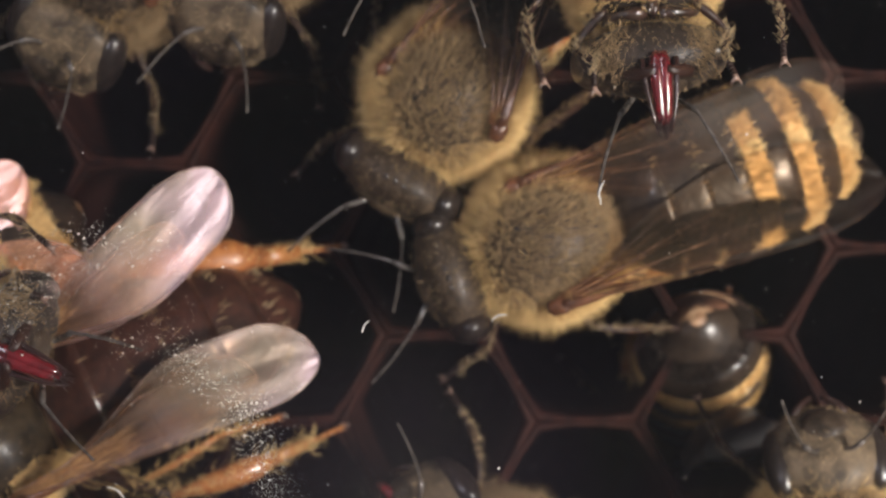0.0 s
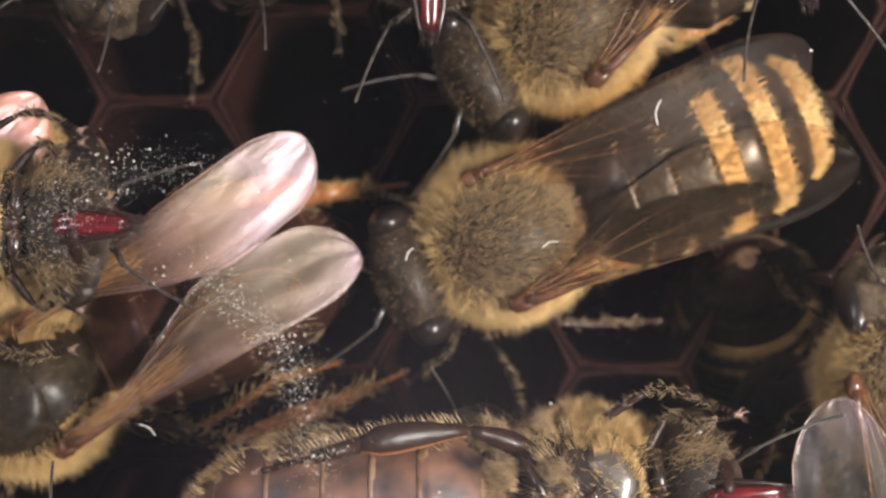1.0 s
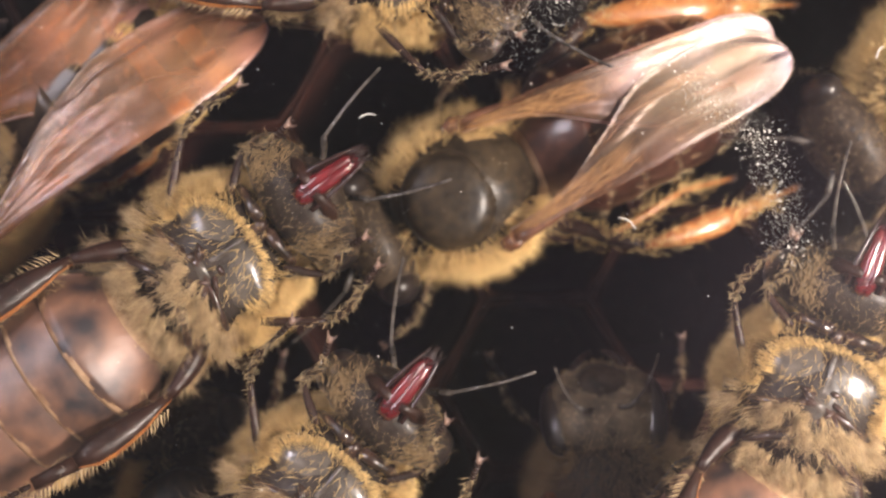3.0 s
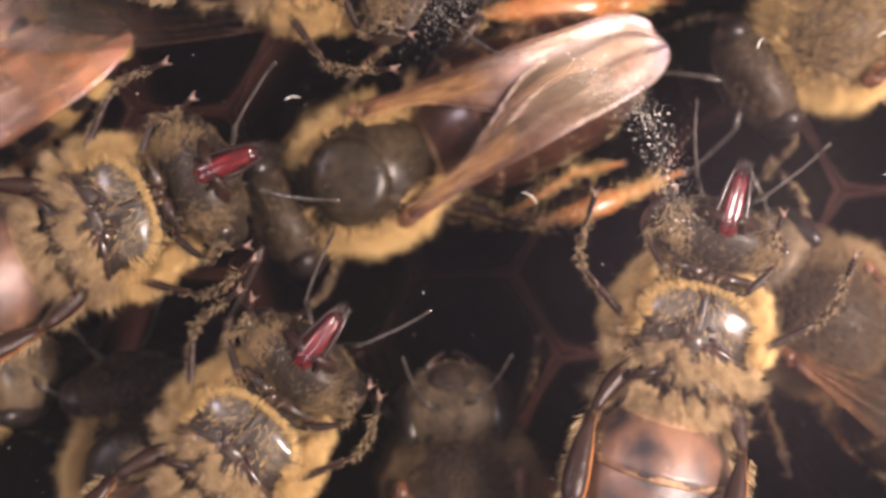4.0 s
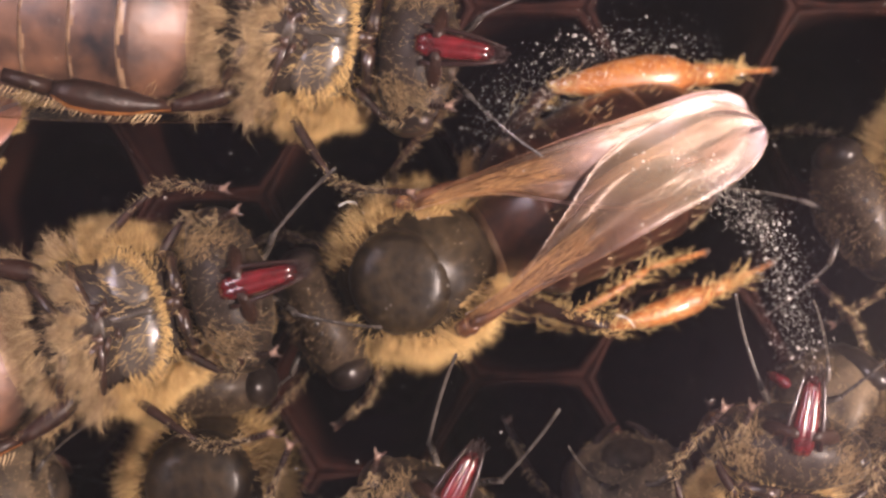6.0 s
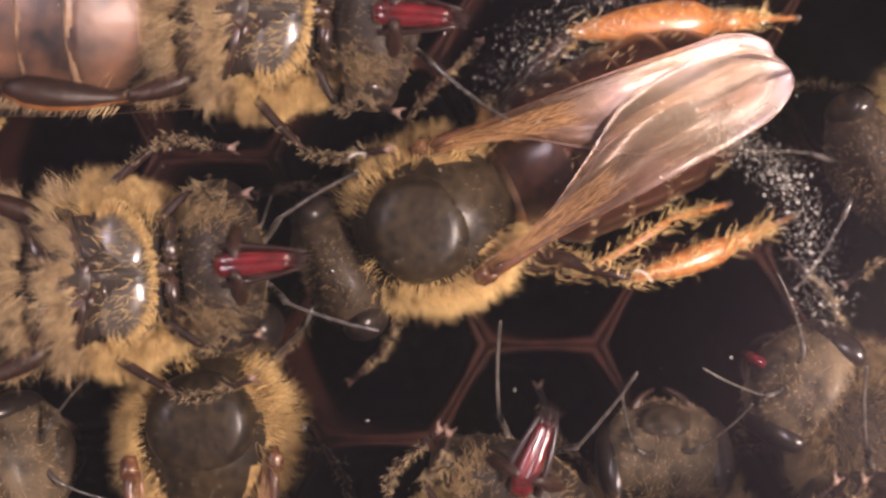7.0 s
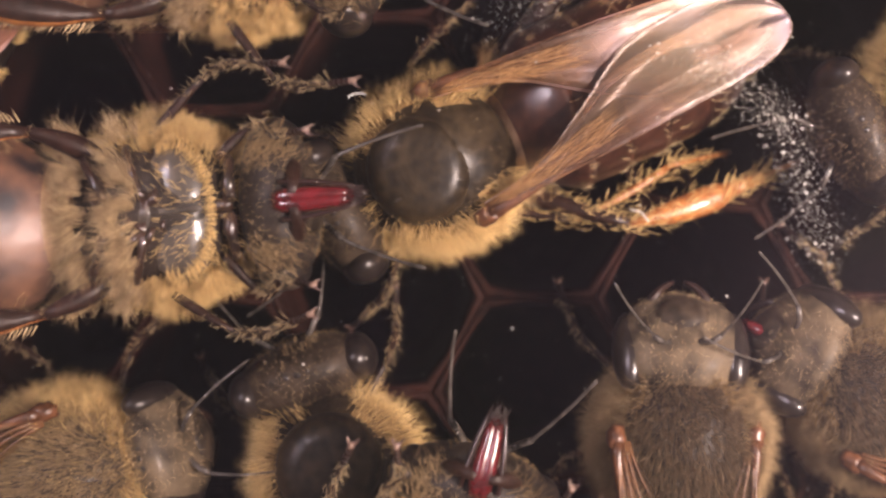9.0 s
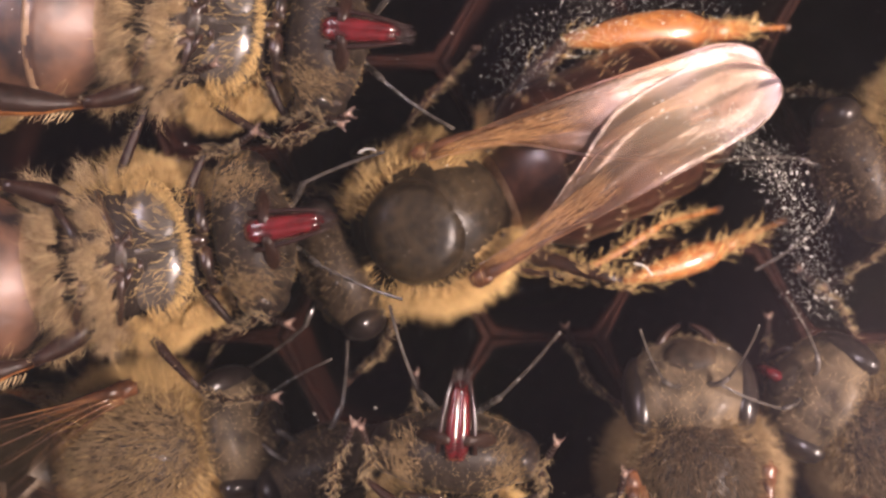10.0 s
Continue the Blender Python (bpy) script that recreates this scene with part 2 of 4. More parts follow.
def joined(*geos):
    verts, faces, n = [], [], 0
    for v, f in geos:
        verts.append(np.asarray(v, float))
        faces += [tuple(i + n for i in q) for q in f]
        n += len(v)
    return np.concatenate(verts), faces


def rings(sections, closed=True):
    """Joins equal rings of points, capping both ends."""
    n = len(sections[0])
    verts = np.concatenate([np.asarray(r, float) for r in sections])
    faces = []
    for k in range(len(sections) - 1):
        for j in range(n):
            a, b = k * n + j, k * n + (j + 1) % n
            faces.append((a, b, b + n, a + n))
    if closed:
        faces.append(tuple(range(n - 1, -1, -1)))
        faces.append(tuple(range((len(sections) - 1) * n, len(sections) * n)))
    return verts, faces


def blob(centre, radii, n=20, m=14, lumps=0.0, seed=0.0, power=2.0):
    """A closed rounded body, a little uneven."""
    out = []
    for i in range(m + 1):
        th = math.pi * (0.02 + 0.96 * i / m)
        ring = []
        for j in range(n):
            ph = 2 * math.pi * j / n
            d = Vector((math.cos(th), math.sin(th) * math.cos(ph), math.sin(th) * math.sin(ph)))
            k = 1 + lumps * noise.noise(d * 2.1 + Vector((seed, seed, 0)))
            ring.append([c + r * k * math.copysign(abs(x) ** (2 / power), x) for c, r, x in zip(centre, radii, d)])
        out.append(ring)
    return rings(out)


def tube(points, radii, n=7, flat=1.0):
    """A tapered tube along a line of points; flat squeezes it across its second axis."""
    pts = [Vector(p) for p in points]
    out = []
    for k, p in enumerate(pts):
        d = (pts[min(k + 1, len(pts) - 1)] - pts[max(k - 1, 0)]).normalized()
        side = d.cross(Vector((0, 0, 1)))
        side = side.normalized() if side.length > 1e-4 else Vector((0, 1, 0))
        up = side.cross(d)
        r = radii[k] if isinstance(radii, (list, tuple)) else radii
        out.append([p + side * (r * math.cos(a)) + up * (r * flat * math.sin(a)) for a in (2 * math.pi * j / n for j in range(n))])
    return rings(out)


def bend(a, b, c, n=6):
    """Points along a quadratic arc from a to c, drawn towards b."""
    a, b, c = Vector(a), Vector(b), Vector(c)
    return [(1 - t) ** 2 * a + 2 * t * (1 - t) * b + t * t * c for t in (k / n for k in range(n + 1))]


def hairs(roots, ways, lengths, width, rng, droop=0.25):
    """Many tapered, bent, three-sided hairs in one mesh."""
    roots, ways = np.asarray(roots, float), np.asarray(ways, float)
    n = len(roots)
    ways /= np.linalg.norm(ways, axis=1, keepdims=True)
    kick = rng.normal(size=(n, 3))
    kick -= (kick * ways).sum(1, keepdims=True) * ways
    kick /= np.linalg.norm(kick, axis=1, keepdims=True)
    other = np.cross(ways, kick)
    lengths = np.asarray(lengths, float)[:, None]
    mid = roots + ways * lengths * 0.55
    tip = roots + ways * lengths + kick * lengths * droop * rng.uniform(0.3, 1.4, (n, 1))
    verts = np.empty((n, 7, 3))
    for j in range(3):
        a = 2 * math.pi * j / 3
        off = kick * math.cos(a) + other * math.sin(a)
        verts[:, j] = roots + off * width
        verts[:, 3 + j] = mid + off * width * 0.75
    verts[:, 6] = tip
    faces = []
    for k in range(n):
        o = 7 * k
        for j in range(3):
            q = (j + 1) % 3
            faces.append((o + j, o + q, o + 3 + q, o + 3 + j))
            faces.append((o + 3 + j, o + 3 + q, o + 6))
    return verts.reshape(-1, 3), faces


def on_ellipsoid(rng, n, centre, radii, keep, rate=None):
    """Random roots on an ellipsoid where keep(direction) allows it, with their normals."""
    roots, normals = [], []
    while len(roots) < n:
        d = rng.normal(size=3)
        d /= np.linalg.norm(d)
        if rng.random() < keep(d):
            roots.append(np.array(centre) + d * np.array(radii) * 0.99)
            nn = d / np.array(radii)
            normals.append(nn / np.linalg.norm(nn))
    return np.array(roots), np.array(normals)


# ---------------------------------------------------------------- the bee
THORAX = (2.15, 2.0, 1.9)


def ring_profile(u):
    """Half width and half height of the abdomen, u from 0 at the waist to 1 at the tip."""
    w = 2.2 * (0.35 + 0.65 * max(0.0, min(1.0, u / 0.2)) ** 0.6) * (1 - max(0.0, (u - 0.5) / 0.5) ** 3.0 * 0.93)
    return max(w, 0.12), max(w * 0.86, 0.1)


def abdomen_shell(u0, u1, a0, a1, lift0, lift1, n=18, m=5, length=8.2, x0=-1.8, bulge=0.0):
    """A curved plate over the angles a0 to a1 (0 is the left side, 90 the back), with thickness."""
    outer, inner = [], []
    for i in range(m + 1):
        u = u0 + (u1 - u0) * i / m
        w, h = ring_profile(u)
        lift = lift0 + (lift1 - lift0) * i / m + bulge * math.sin(math.pi * i / m) - (0.045 if i == m else 0.0)
        x = x0 - length * u
        drop = -0.35 - 0.5 * u * u
        ro, ri = [], []
        for j in range(n + 1):
            a = radians(a0 + (a1 - a0) * j / n)
            ro.append((x, (w + lift) * math.cos(a), drop + (h + lift) * math.sin(a)))
            ri.append((x, (w + lift - 0.05) * math.cos(a), drop + (h + lift - 0.05) * math.sin(a)))
        outer.append(ro)
        inner.append(ri)
    k = n + 1
    verts = [p for r in outer for p in r] + [p for r in inner for p in r]
    faces, rows = [], (m + 1) * k
    for i in range(m):
        for j in range(n):
            a = i * k + j
            faces.append((a, a + 1, a + 1 + k, a + k))
    top = len(faces)
    for j in range(n):
        a = m * k + j
        faces.append((a, a + 1, a + 1 + rows, a + rows))
    return np.array(verts), faces, top


def wing_geo(length, width, side, corr, sag=1.0, waist=1.4, blunt=0.74):
    """A thin cambered membrane behind its hinge, the leading edge outwards, and the line of each vein."""
    nu, nv = 28, 12

    def edge(u):
        lead = 0.10 * math.sin(math.pi * u) * width
        trail = -width * (0.14 + 0.86 * math.sin(0.5 * math.pi * min(1.0, u / 0.64)) ** waist)
        close = math.sqrt(max(0.0, 1 - max(0.0, (u - blunt) / (1 - blunt)) ** 2))
        mid = -0.38 * width
        return mid + (lead - mid) * close, mid + (trail - mid) * close

    def place(u, v):
        lead, trail = edge(u)
        y = lead * (1 - v) + trail * v * (1 + corr * 1.2 * noise.noise(Vector((u * 7, side, 0.5))))
        z = length * (0.20 * u - 0.30 * u * u) * sag + corr * math.sin(v * 17 + u * 2) * (0.4 + v) * min(1.0, 0.4 + u)
        z += corr * 1.8 * noise.noise(Vector((u * 5, v * 4, 3 + side))) * min(1.0, 2 * u)
        return (-length * u, side * y, z)

    verts = [place(math.sin(0.5 * math.pi * i / nu), j / nv) for i in range(nu + 1) for j in range(nv + 1)]
    low = [(x, y, z - 0.018) for x, y, z in verts]
    n, k = len(verts), nv + 1
    faces = []
    for i in range(nu):
        for j in range(nv):
            a = i * k + j
            faces.append((a, a + 1, a + 1 + k, a + k))
            faces.append((n + a, n + a + k, n + a + 1 + k, n + a + 1))
    for i in range(nu):
        for j in (0, nv):
            a = i * k + j
            faces.append((a, a + k, n + a + k, n + a))
    for j in range(nv):
        for i in (0, nu):
            a = i * k + j
            faces.append((a, a + 1, n + a + 1, n + a))
    lines = []
    for v0, v1, u1 in ((0.0, 0.0, 0.97), (0.08, 0.10, 0.66), (0.3, 0.34, 0.86), (0.5, 0.62, 0.78), (0.72, 0.95, 0.55)):
        lines.append([np.array(place(u1 * q / 12, v0 + (v1 - v0) * q / 12)) for q in range(13)])
    for u, v0, v1 in ((0.42, 0.09, 0.33), (0.62, 0.09, 0.33), (0.5, 0.33, 0.56), (0.7, 0.33, 0.6)):
        lines.append([np.array(place(u + 0.05 * q / 4, v0 + (v1 - v0) * q / 4)) for q in range(5)])
    rim = [np.array(place(u, 0.0)) for u in (0.80, 0.86, 0.91, 0.95, 0.98, 0.995)] + [np.array(place(u, 1.0)) for u in (0.995, 0.98, 0.95, 0.91, 0.86, 0.80, 0.72)]
    return (np.array(verts + low), faces), lines, rim


def leg(bee, kind, side, pts, orange, rng, comb_leg=False, bulk=1.0):
    """Femur, tibia and tarsus of one leg, hinged at the body."""
    a, k, t, f = [(x, side * y, z) for x, y, z in pts]
    thick = {"fore_leg": 0.38, "middle_leg": 0.40, "hind_leg": 0.85}[kind] * bulk
    skin = LEGO if orange else LEGM
    am = tuple((p + q) / 2 + d for p, q, d in zip(a, k, (0, 0.12 * side, 0.1)))
    femur = part(kind, tube(bend(a, am, k), [0.22 * thick, 0.3 * thick, 0.33 * thick, 0.3 * thick, 0.26 * thick, 0.2 * thick, 0.17 * thick], 9), LEGM, bee, a)
    wide = 2.0 if kind == "hind_leg" else 1.0
    tm = tuple((p + q) / 2 + d for p, q, d in zip(k, t, (0, 0.15 * side, 0.05)))
    tib = part("tibia", tube(bend(k, tm, t), [0.14 * thick, 0.2 * thick, 0.24 * thick * wide ** 0.5, 0.27 * thick * wide ** 0.6, 0.3 * thick * wide ** 0.6, 0.28 * thick * wide ** 0.6, 0.2 * thick], 9, 0.6), [LEGM, LEGO] if comb_leg else skin, femur, k, "", [1 if comb_leg and q % 9 in (0, 8, 1) else 0 for q in range(56)])
    # fringe of stiff hairs along the tibia and the first joint of the foot
    line = bend(a, am, k, 34)[4:] + bend(k, tm, t, 40) + bend(t, tuple((p + q) / 2 for p, q in zip(t, f)), f, 30)[:18]
    roots = np.array([tuple(p) for p in line for _ in range((7 if kind == "hind_leg" else 3) if orange else 2)]) + rng.normal(size=(len(line) * ((7 if kind == "hind_leg" else 3) if orange else 2), 3)) * (0.14 if orange else 0.06)
    ways = np.array([(-0.7, side * rng.uniform(-1.0, 1.0), rng.uniform(-0.4, 0.5)) for _ in roots])
    part("bristles", hairs(roots, ways, rng.uniform(0.2, 0.5, len(roots)) * (1.0 if orange else 0.55), 0.012, rng), GOLD if orange else DIMHAIR, femur, k)
    if comb_leg:
        edge_line = bend(k, tm, t, 26)[2:] + bend(t, tuple((p + q) / 2 for p, q in zip(t, f)), f, 24)[:14]
        roots = np.array([(p[0], p[1] + side * 0.22, p[2]) for p in edge_line])
        ways = np.array([(-0.6 + rng.normal() * 0.08, side * 1.0, -0.1) for _ in roots])
        part("comb_bristle", hairs(roots, ways, rng.uniform(0.28, 0.42, len(roots)), 0.024, rng, 0.15), PALE, femur, k, "row of stout pale bristles")
    segs = [tube([t, tuple(p + (q - p) * 0.45 for p, q in zip(t, f))], [0.17 * thick * wide ** 0.5, 0.14 * thick * wide ** 0.4], 8, 0.6)]
    for q in range(4):
        p0, p1 = 0.47 + 0.12 * q, 0.47 + 0.12 * (q + 1) - 0.01
        segs.append(tube([tuple(x + (y - x) * p0 for x, y in zip(t, f)), tuple(x + (y - x) * p1 for x, y in zip(t, f))], [0.06, 0.09], 6))
    part("tarsus", joined(*segs), skin, femur, t)
    claws = [blob((f[0], f[1], f[2]), (0.10, 0.08, 0.06), 8, 6, 0.3, f[0])]
    for s in (-1, 1):
        claws.append(tube(bend(f, (f[0] + 0.12, f[1] + s * 0.14, f[2]), (f[0] + 0.2, f[1] + s * 0.12, f[2] - 0.08), 4), [0.04, 0.04, 0.03, 0.02, 0.008], 5))
    part("claw", joined(*claws), CLAW, femur, f)
    return femur


def build_bee(kind, seed):
    """A honey bee round its thorax: x ahead, z the back. kind: bald, furry or belly."""
    rng = np.random.default_rng(seed)
    bee = new("worker_bee")
    belly = kind == "belly"
    # thorax
    body = [blob((0, 0, 0), THORAX, 28, 20, 0.05, seed * 1.7)]
    v, f = joined(*body)
    high = [sum(v[q][2] for q in face) / len(face) / THORAX[2] for face in f]
    flank = [abs(sum(v[q][1] for q in face) / len(face)) / THORAX[1] if kind == "bald" else 1.0 for face in f]
    thorax = part("thorax", (v, f), [BARE if kind == "bald" else CHITIN, FELT], bee, (0, 0, 0), "", [1 if -0.3 < h < {"bald": 0.68, "furry": 0.62, "belly": -1.0}[kind] and w > 0.5 else 0 for h, w in zip(high, flank)])
    crest = []
    for i in range(7):
        x = -0.85 - 0.15 * i
        h, w = (0.30 * math.sin(math.pi * (i + 0.5) / 7)), 1.25 - 0.09 * i
        crest.append([(x, w * math.cos(a), 1.12 - 0.13 * i + (0.42 + h) * math.sin(a) * (1 if math.sin(a) > 0 else 0.6)) for a in (2 * math.pi * j / 16 for j in range(16))])
    part("scutellum", rings(crest), BARE if kind == "bald" else AMBER, thorax)
    if kind == "bald":
        dome = [(1.0, 0.0), (0.995, 0.3), (0.97, 0.55), (0.92, 0.72), (0.84, 0.84), (0.72, 0.92), (0.55, 0.97), (0.3, 0.99), (0.05, 1.0)]
        part("scutum", rings([[(0.42 + 1.34 * r * math.cos(a), 1.42 * r * math.sin(a), 0.85 + 1.16 * h) for a in (2 * math.pi * j / 28 for j in range(28))] for r, h in dome]), BARE, thorax, (0, 0, 0), "bare dark dome, worn smooth")
    # the breast plate and the coxae under the thorax
    shield = blob((0.52, 0, -1.34), (0.86, 1.56, 0.48), 34, 22, 0.12, 3.0)
    part("breast_plate", joined(shield, blob((0.55, 0, -1.80), (0.66, 0.09, 0.10), 14, 10, 0.3, 1.0), blob((-0.12, 0, -1.72), (0.2, 0.34, 0.2), 14, 10, 0.4, 2.0)), PLATE, thorax)
    for s in (-1, 1):
        for (x, y), (x2, y2), r, up in (((1.68, 0.12), (1.75, 1.15), 0.14, 0.42), ((-0.12, 0.15), (-0.5, 1.55), 0.10, 0.1), ((-0.95, 0.2), (-1.5, 1.35), 0.12, 0.1)):
            bits = [tube(bend((x, s * y, -1.72 + up), ((x + x2) / 2 + rng.uniform(-0.1, 0.1), s * (y + y2) / 2, -2.02 + up), (x2, s * y2, -1.5 + up), 6), [r * 0.7, r * 1.1, r * 1.2, r, r * 0.8, r * 0.95, r * 0.7], 9)]
            bits += [blob((x + rng.uniform(-0.3, 0.2), s * (y + rng.uniform(-0.1, 0.4)), -1.80 + up + rng.uniform(-0.1, 0.08)), (0.22 * rng.uniform(0.4, 1.0), 0.22 * rng.uniform(0.4, 1.0), 0.13), 10, 7, 0.7, x + s + q) for q in range(2)]
            part("coxa", joined(*bits), LIMB, thorax)
    slivers = []
    for q in range(9):
        x, y = rng.uniform(-0.5, 0.3), rng.uniform(-0.45, 0.45)
        x2, y2 = x + rng.uniform(-0.5, 0.25), y + rng.choice([-1, 1]) * rng.uniform(0.2, 0.6)
        slivers.append(tube(bend((x, y, -1.72), ((x + x2) / 2, (y + y2) / 2, -2.0), (x2, y2, -1.78), 4), [0.05, 0.08, 0.07, 0.06, 0.03], 6))
    part("trochanter", joined(*slivers), LIMB, thorax)
    # pile of the thorax
    bald_limit = {"bald": 0.74, "furry": 2.0, "belly": 2.0}[kind]

    def fringe(d):
        if d[2] > bald_limit:
            return 0.0
        if belly and d[2] < 0:
            x, y = d[0] * THORAX[0], d[1] * THORAX[1]
            if ((x - 0.5) / 0.90) ** 2 + (y / 1.62) ** 2 < 0.92 + 0.2 * rng.random() or (x < 0 and abs(y) < 1.4):
                return 0.0
            if x > 1.35:
                return 0.04
            if x > 1.0 and abs(y) < 1.3:
                return 0.22
            return 1.0 if x > -0.15 else 0.12
        if d[2] < -0.62 or (abs(d[1]) < 0.45 and d[0] < -0.6):
            return 0.0
        if belly and d[0] < -0.05:
            return 0.22
        if kind == "bald":
            # sparser pile on the right flank stands in for its shade
            return (0.35 if d[2] > 0.6 else 1.0) * (0.10 + 0.90 * min(1.0, max(0.0, (abs(d[1]) - 0.42) / 0.3))) * (0.4 if d[1] < 0 else 1.0)
        return max(0.03, min(1.0, 1.2 - 1.45 * d[2])) * (0.45 if d[0] > 0.45 and abs(d[1]) < 0.7 else 1.0) if kind == "furry" else 1.0

    roots, nor = on_ellipsoid(rng, {"bald": 4600, "furry": 9000, "belly": 22000}[kind], (0, 0, 0), THORAX, fringe)
    # the pile lies in locks that lean their own ways
    lock = np.array([tuple(noise.noise_vector(Vector(r) * 1.9 + Vector((seed, 0, 0)))) for r in roots])
    ways = nor + np.array([-0.25, 0, -0.35 if belly else 0.12]) + rng.normal(size=nor.shape) * 0.18 + lock * 0.42
    tall = 1.0 + 0.55 * lock[:, 2]
    part("side_pile", hairs(roots, ways, (rng.uniform(0.28, 0.60, len(roots)) if belly else rng.uniform(0.4, 0.8, len(roots))) * tall, 0.0085, rng), GOLD, thorax, (0, 0, 0), "dense golden pile")
    if kind == "furry":
        roots, nor = on_ellipsoid(rng, 5200, (0, 0, 0), THORAX, lambda d: max(0.0, min(1.0, 2.2 * d[2] - 0.35)))
        ways = nor + np.array([-0.9, 0, 0]) + rng.normal(size=nor.shape) * 0.22
        part("back_pile", hairs(roots, ways, rng.uniform(0.25, 0.5, len(roots)), 0.009, rng), DUSTY, thorax, (0, 0, 0), "short brown back pile")
    elif kind == "bald":
        roots, nor = on_ellipsoid(rng, 110, (0, 0, 0), THORAX, lambda d: 1.0 if d[2] > 0.55 else 0.0)
        part("back_pile", hairs(roots, nor + rng.normal(size=nor.shape) * 0.3, rng.uniform(0.06, 0.16, len(roots)), 0.010, rng), DIMHAIR, thorax, (0, 0, 0), "worn stubble")
    # breast hair: outwards along the coxae and back over the waist
    tufts, each = (165 if belly else 40), 34
    n = tufts * each
    tx = rng.choice([-0.4, -0.7, -0.9, -1.7, -2.0, -2.3], tufts, p=[0.10, 0.13, 0.09, 0.24, 0.24, 0.20]) + rng.normal(size=tufts) * 0.10
    ty = rng.choice([-1, 1], tufts) * rng.uniform(0.0, 1.85, tufts)
    tw = np.stack([-0.75 + rng.normal(size=tufts) * 0.4, 0.55 * ty + rng.normal(size=tufts) * 0.45, -0.55 + rng.normal(size=tufts) * 0.25], 1)
    xs = np.repeat(tx, each) + rng.normal(size=n) * 0.06
    ys = np.repeat(ty, each) + rng.normal(size=n) * 0.06
    rim = np.sqrt(np.clip(1 - (ys / 2.1) ** 2 - (xs / 2.5) ** 2, 0.02, 1))
    roots = np.stack([xs, ys, -1.72 * rim - 0.12], 1)
    ways = np.repeat(tw, each, 0) + rng.normal(size=(n, 3)) * 0.16
    part("breast_pile", hairs(roots, ways, np.repeat(rng.uniform(0.6, 1.2, tufts), each) * rng.uniform(0.35, 0.85, n), 0.009, rng, 0.5), PALE, thorax, (0, 0, 0), "long pale breast hair")
    if belly:
        n = 700
        a = rng.uniform(-0.62 * math.pi, 0.62 * math.pi, n)
        k = rng.uniform(0.96, 1.15, n)
        roots = np.stack([0.52 + 0.84 * k * np.cos(a), 1.54 * k * np.sin(a), -1.58 + 0.5 * (k - 1.0)], 1)
        ways = np.stack([-0.45 * np.cos(a), -0.6 * np.sin(a), -0.55 + rng.normal(size=n) * 0.2], 1) + rng.normal(size=(n, 3)) * 0.12
        m = 170
        px, py = rng.uniform(-0.1, 1.2, m), rng.uniform(-1.1, 1.1, m)
        down = np.sqrt(np.clip(1 - ((px - 0.55) / 0.85) ** 2 - (py / 1.4) ** 2, 0.02, 1))
        roots = np.concatenate([roots, np.stack([px, py, -1.36 - 0.44 * down], 1)])
        ways = np.concatenate([ways, np.stack([-0.8 + rng.normal(size=m) * 0.3, py * 0.6 + rng.normal(size=m) * 0.3, -0.6 + rng.normal(size=m) * 0.2], 1)])
        n += m
        part("shield_fringe", hairs(roots, ways, rng.uniform(0.15, 0.4, n), 0.010, rng), GOLD, thorax)
    # head
    head = part("head", blob((2.75, 0, -0.35), (0.92, 1.85, 1.6), 24, 16, 0.04, seed, 2.2), CHITIN if belly else HEADM, bee, (2.0, 0, -0.1))
    for s in (-1, 1):
        part("eye", blob((2.72, s * 1.52, -0.15), (0.62, 0.50, 1.22), 18, 14), EYE, head, (2.72, s * 1.5, -0.15), "glossy black compound eye")
        part("mandible", tube(bend((3.1, s * 0.75, -1.45), (3.35, s * 0.7, -1.9), (3.2, s * 0.15, -2.15)), [0.24, 0.24, 0.22, 0.18, 0.16, 0.14, 0.1], 8, 0.6), LEGM, head, (3.1, s * 0.75, -1.45))
        elbow = (4.15, s * 0.95, 0.0 if not belly else -0.9)
        ant = part("antenna", tube(bend((3.5, s * 0.35, -0.15), (3.8, s * 0.6, 0.2), elbow, 4), [0.10, 0.085, 0.085, 0.09, 0.08], 8), ANT, head, (3.5, s * 0.35, -0.15))
        end = (6.1, s * 1.75, -0.6 if not belly else -1.6)
        sag = tuple((x + y) / 2 + d for x, y, d in zip(elbow, end, (0.0, s * 0.12, 0.1)))
        part("flagellum", tube(bend(elbow, sag, end, 30), [0.035 if q == 0 else 0.044 + 0.005 * (q % 3 > 0) - 0.0003 * q for q in range(31)], 8), ANT, head, elbow, "jointed grey feeler")
    part("clypeus", blob((3.45, 0, -0.95), (0.36, 0.85, 0.62), 14, 9, 0.1, 5.0), HEADM, head, (3.45, 0, -0.95))
    for y in (-0.28, 0.0, 0.28):
        part("ocellus", blob((2.85, y, 1.17 + (0.04 if y == 0 else 0)), (0.11, 0.11, 0.08), 8, 6), EYE, head)
    roots, nor = on_ellipsoid(rng, 900 if belly else 1300, (2.75, 0, -0.35), (0.92, 1.75, 1.6), lambda d: 0.1 if abs(d[1]) > 0.72 else 1.0)
    part("face_hair", hairs(roots, nor + rng.normal(size=nor.shape) * 0.3, rng.uniform(0.08, 0.24, len(roots)), 0.009, rng), DUSTY, head, (2.75, 0, -0.35))
    # folded proboscis
    if belly:
        for s in (-1, 1):
            n = 620
            roots = np.stack([2.6 + rng.normal(size=n) * 0.30, s * (1.0 + rng.normal(size=n) * 0.30), -1.55 + rng.normal(size=n) * 0.12], 1)
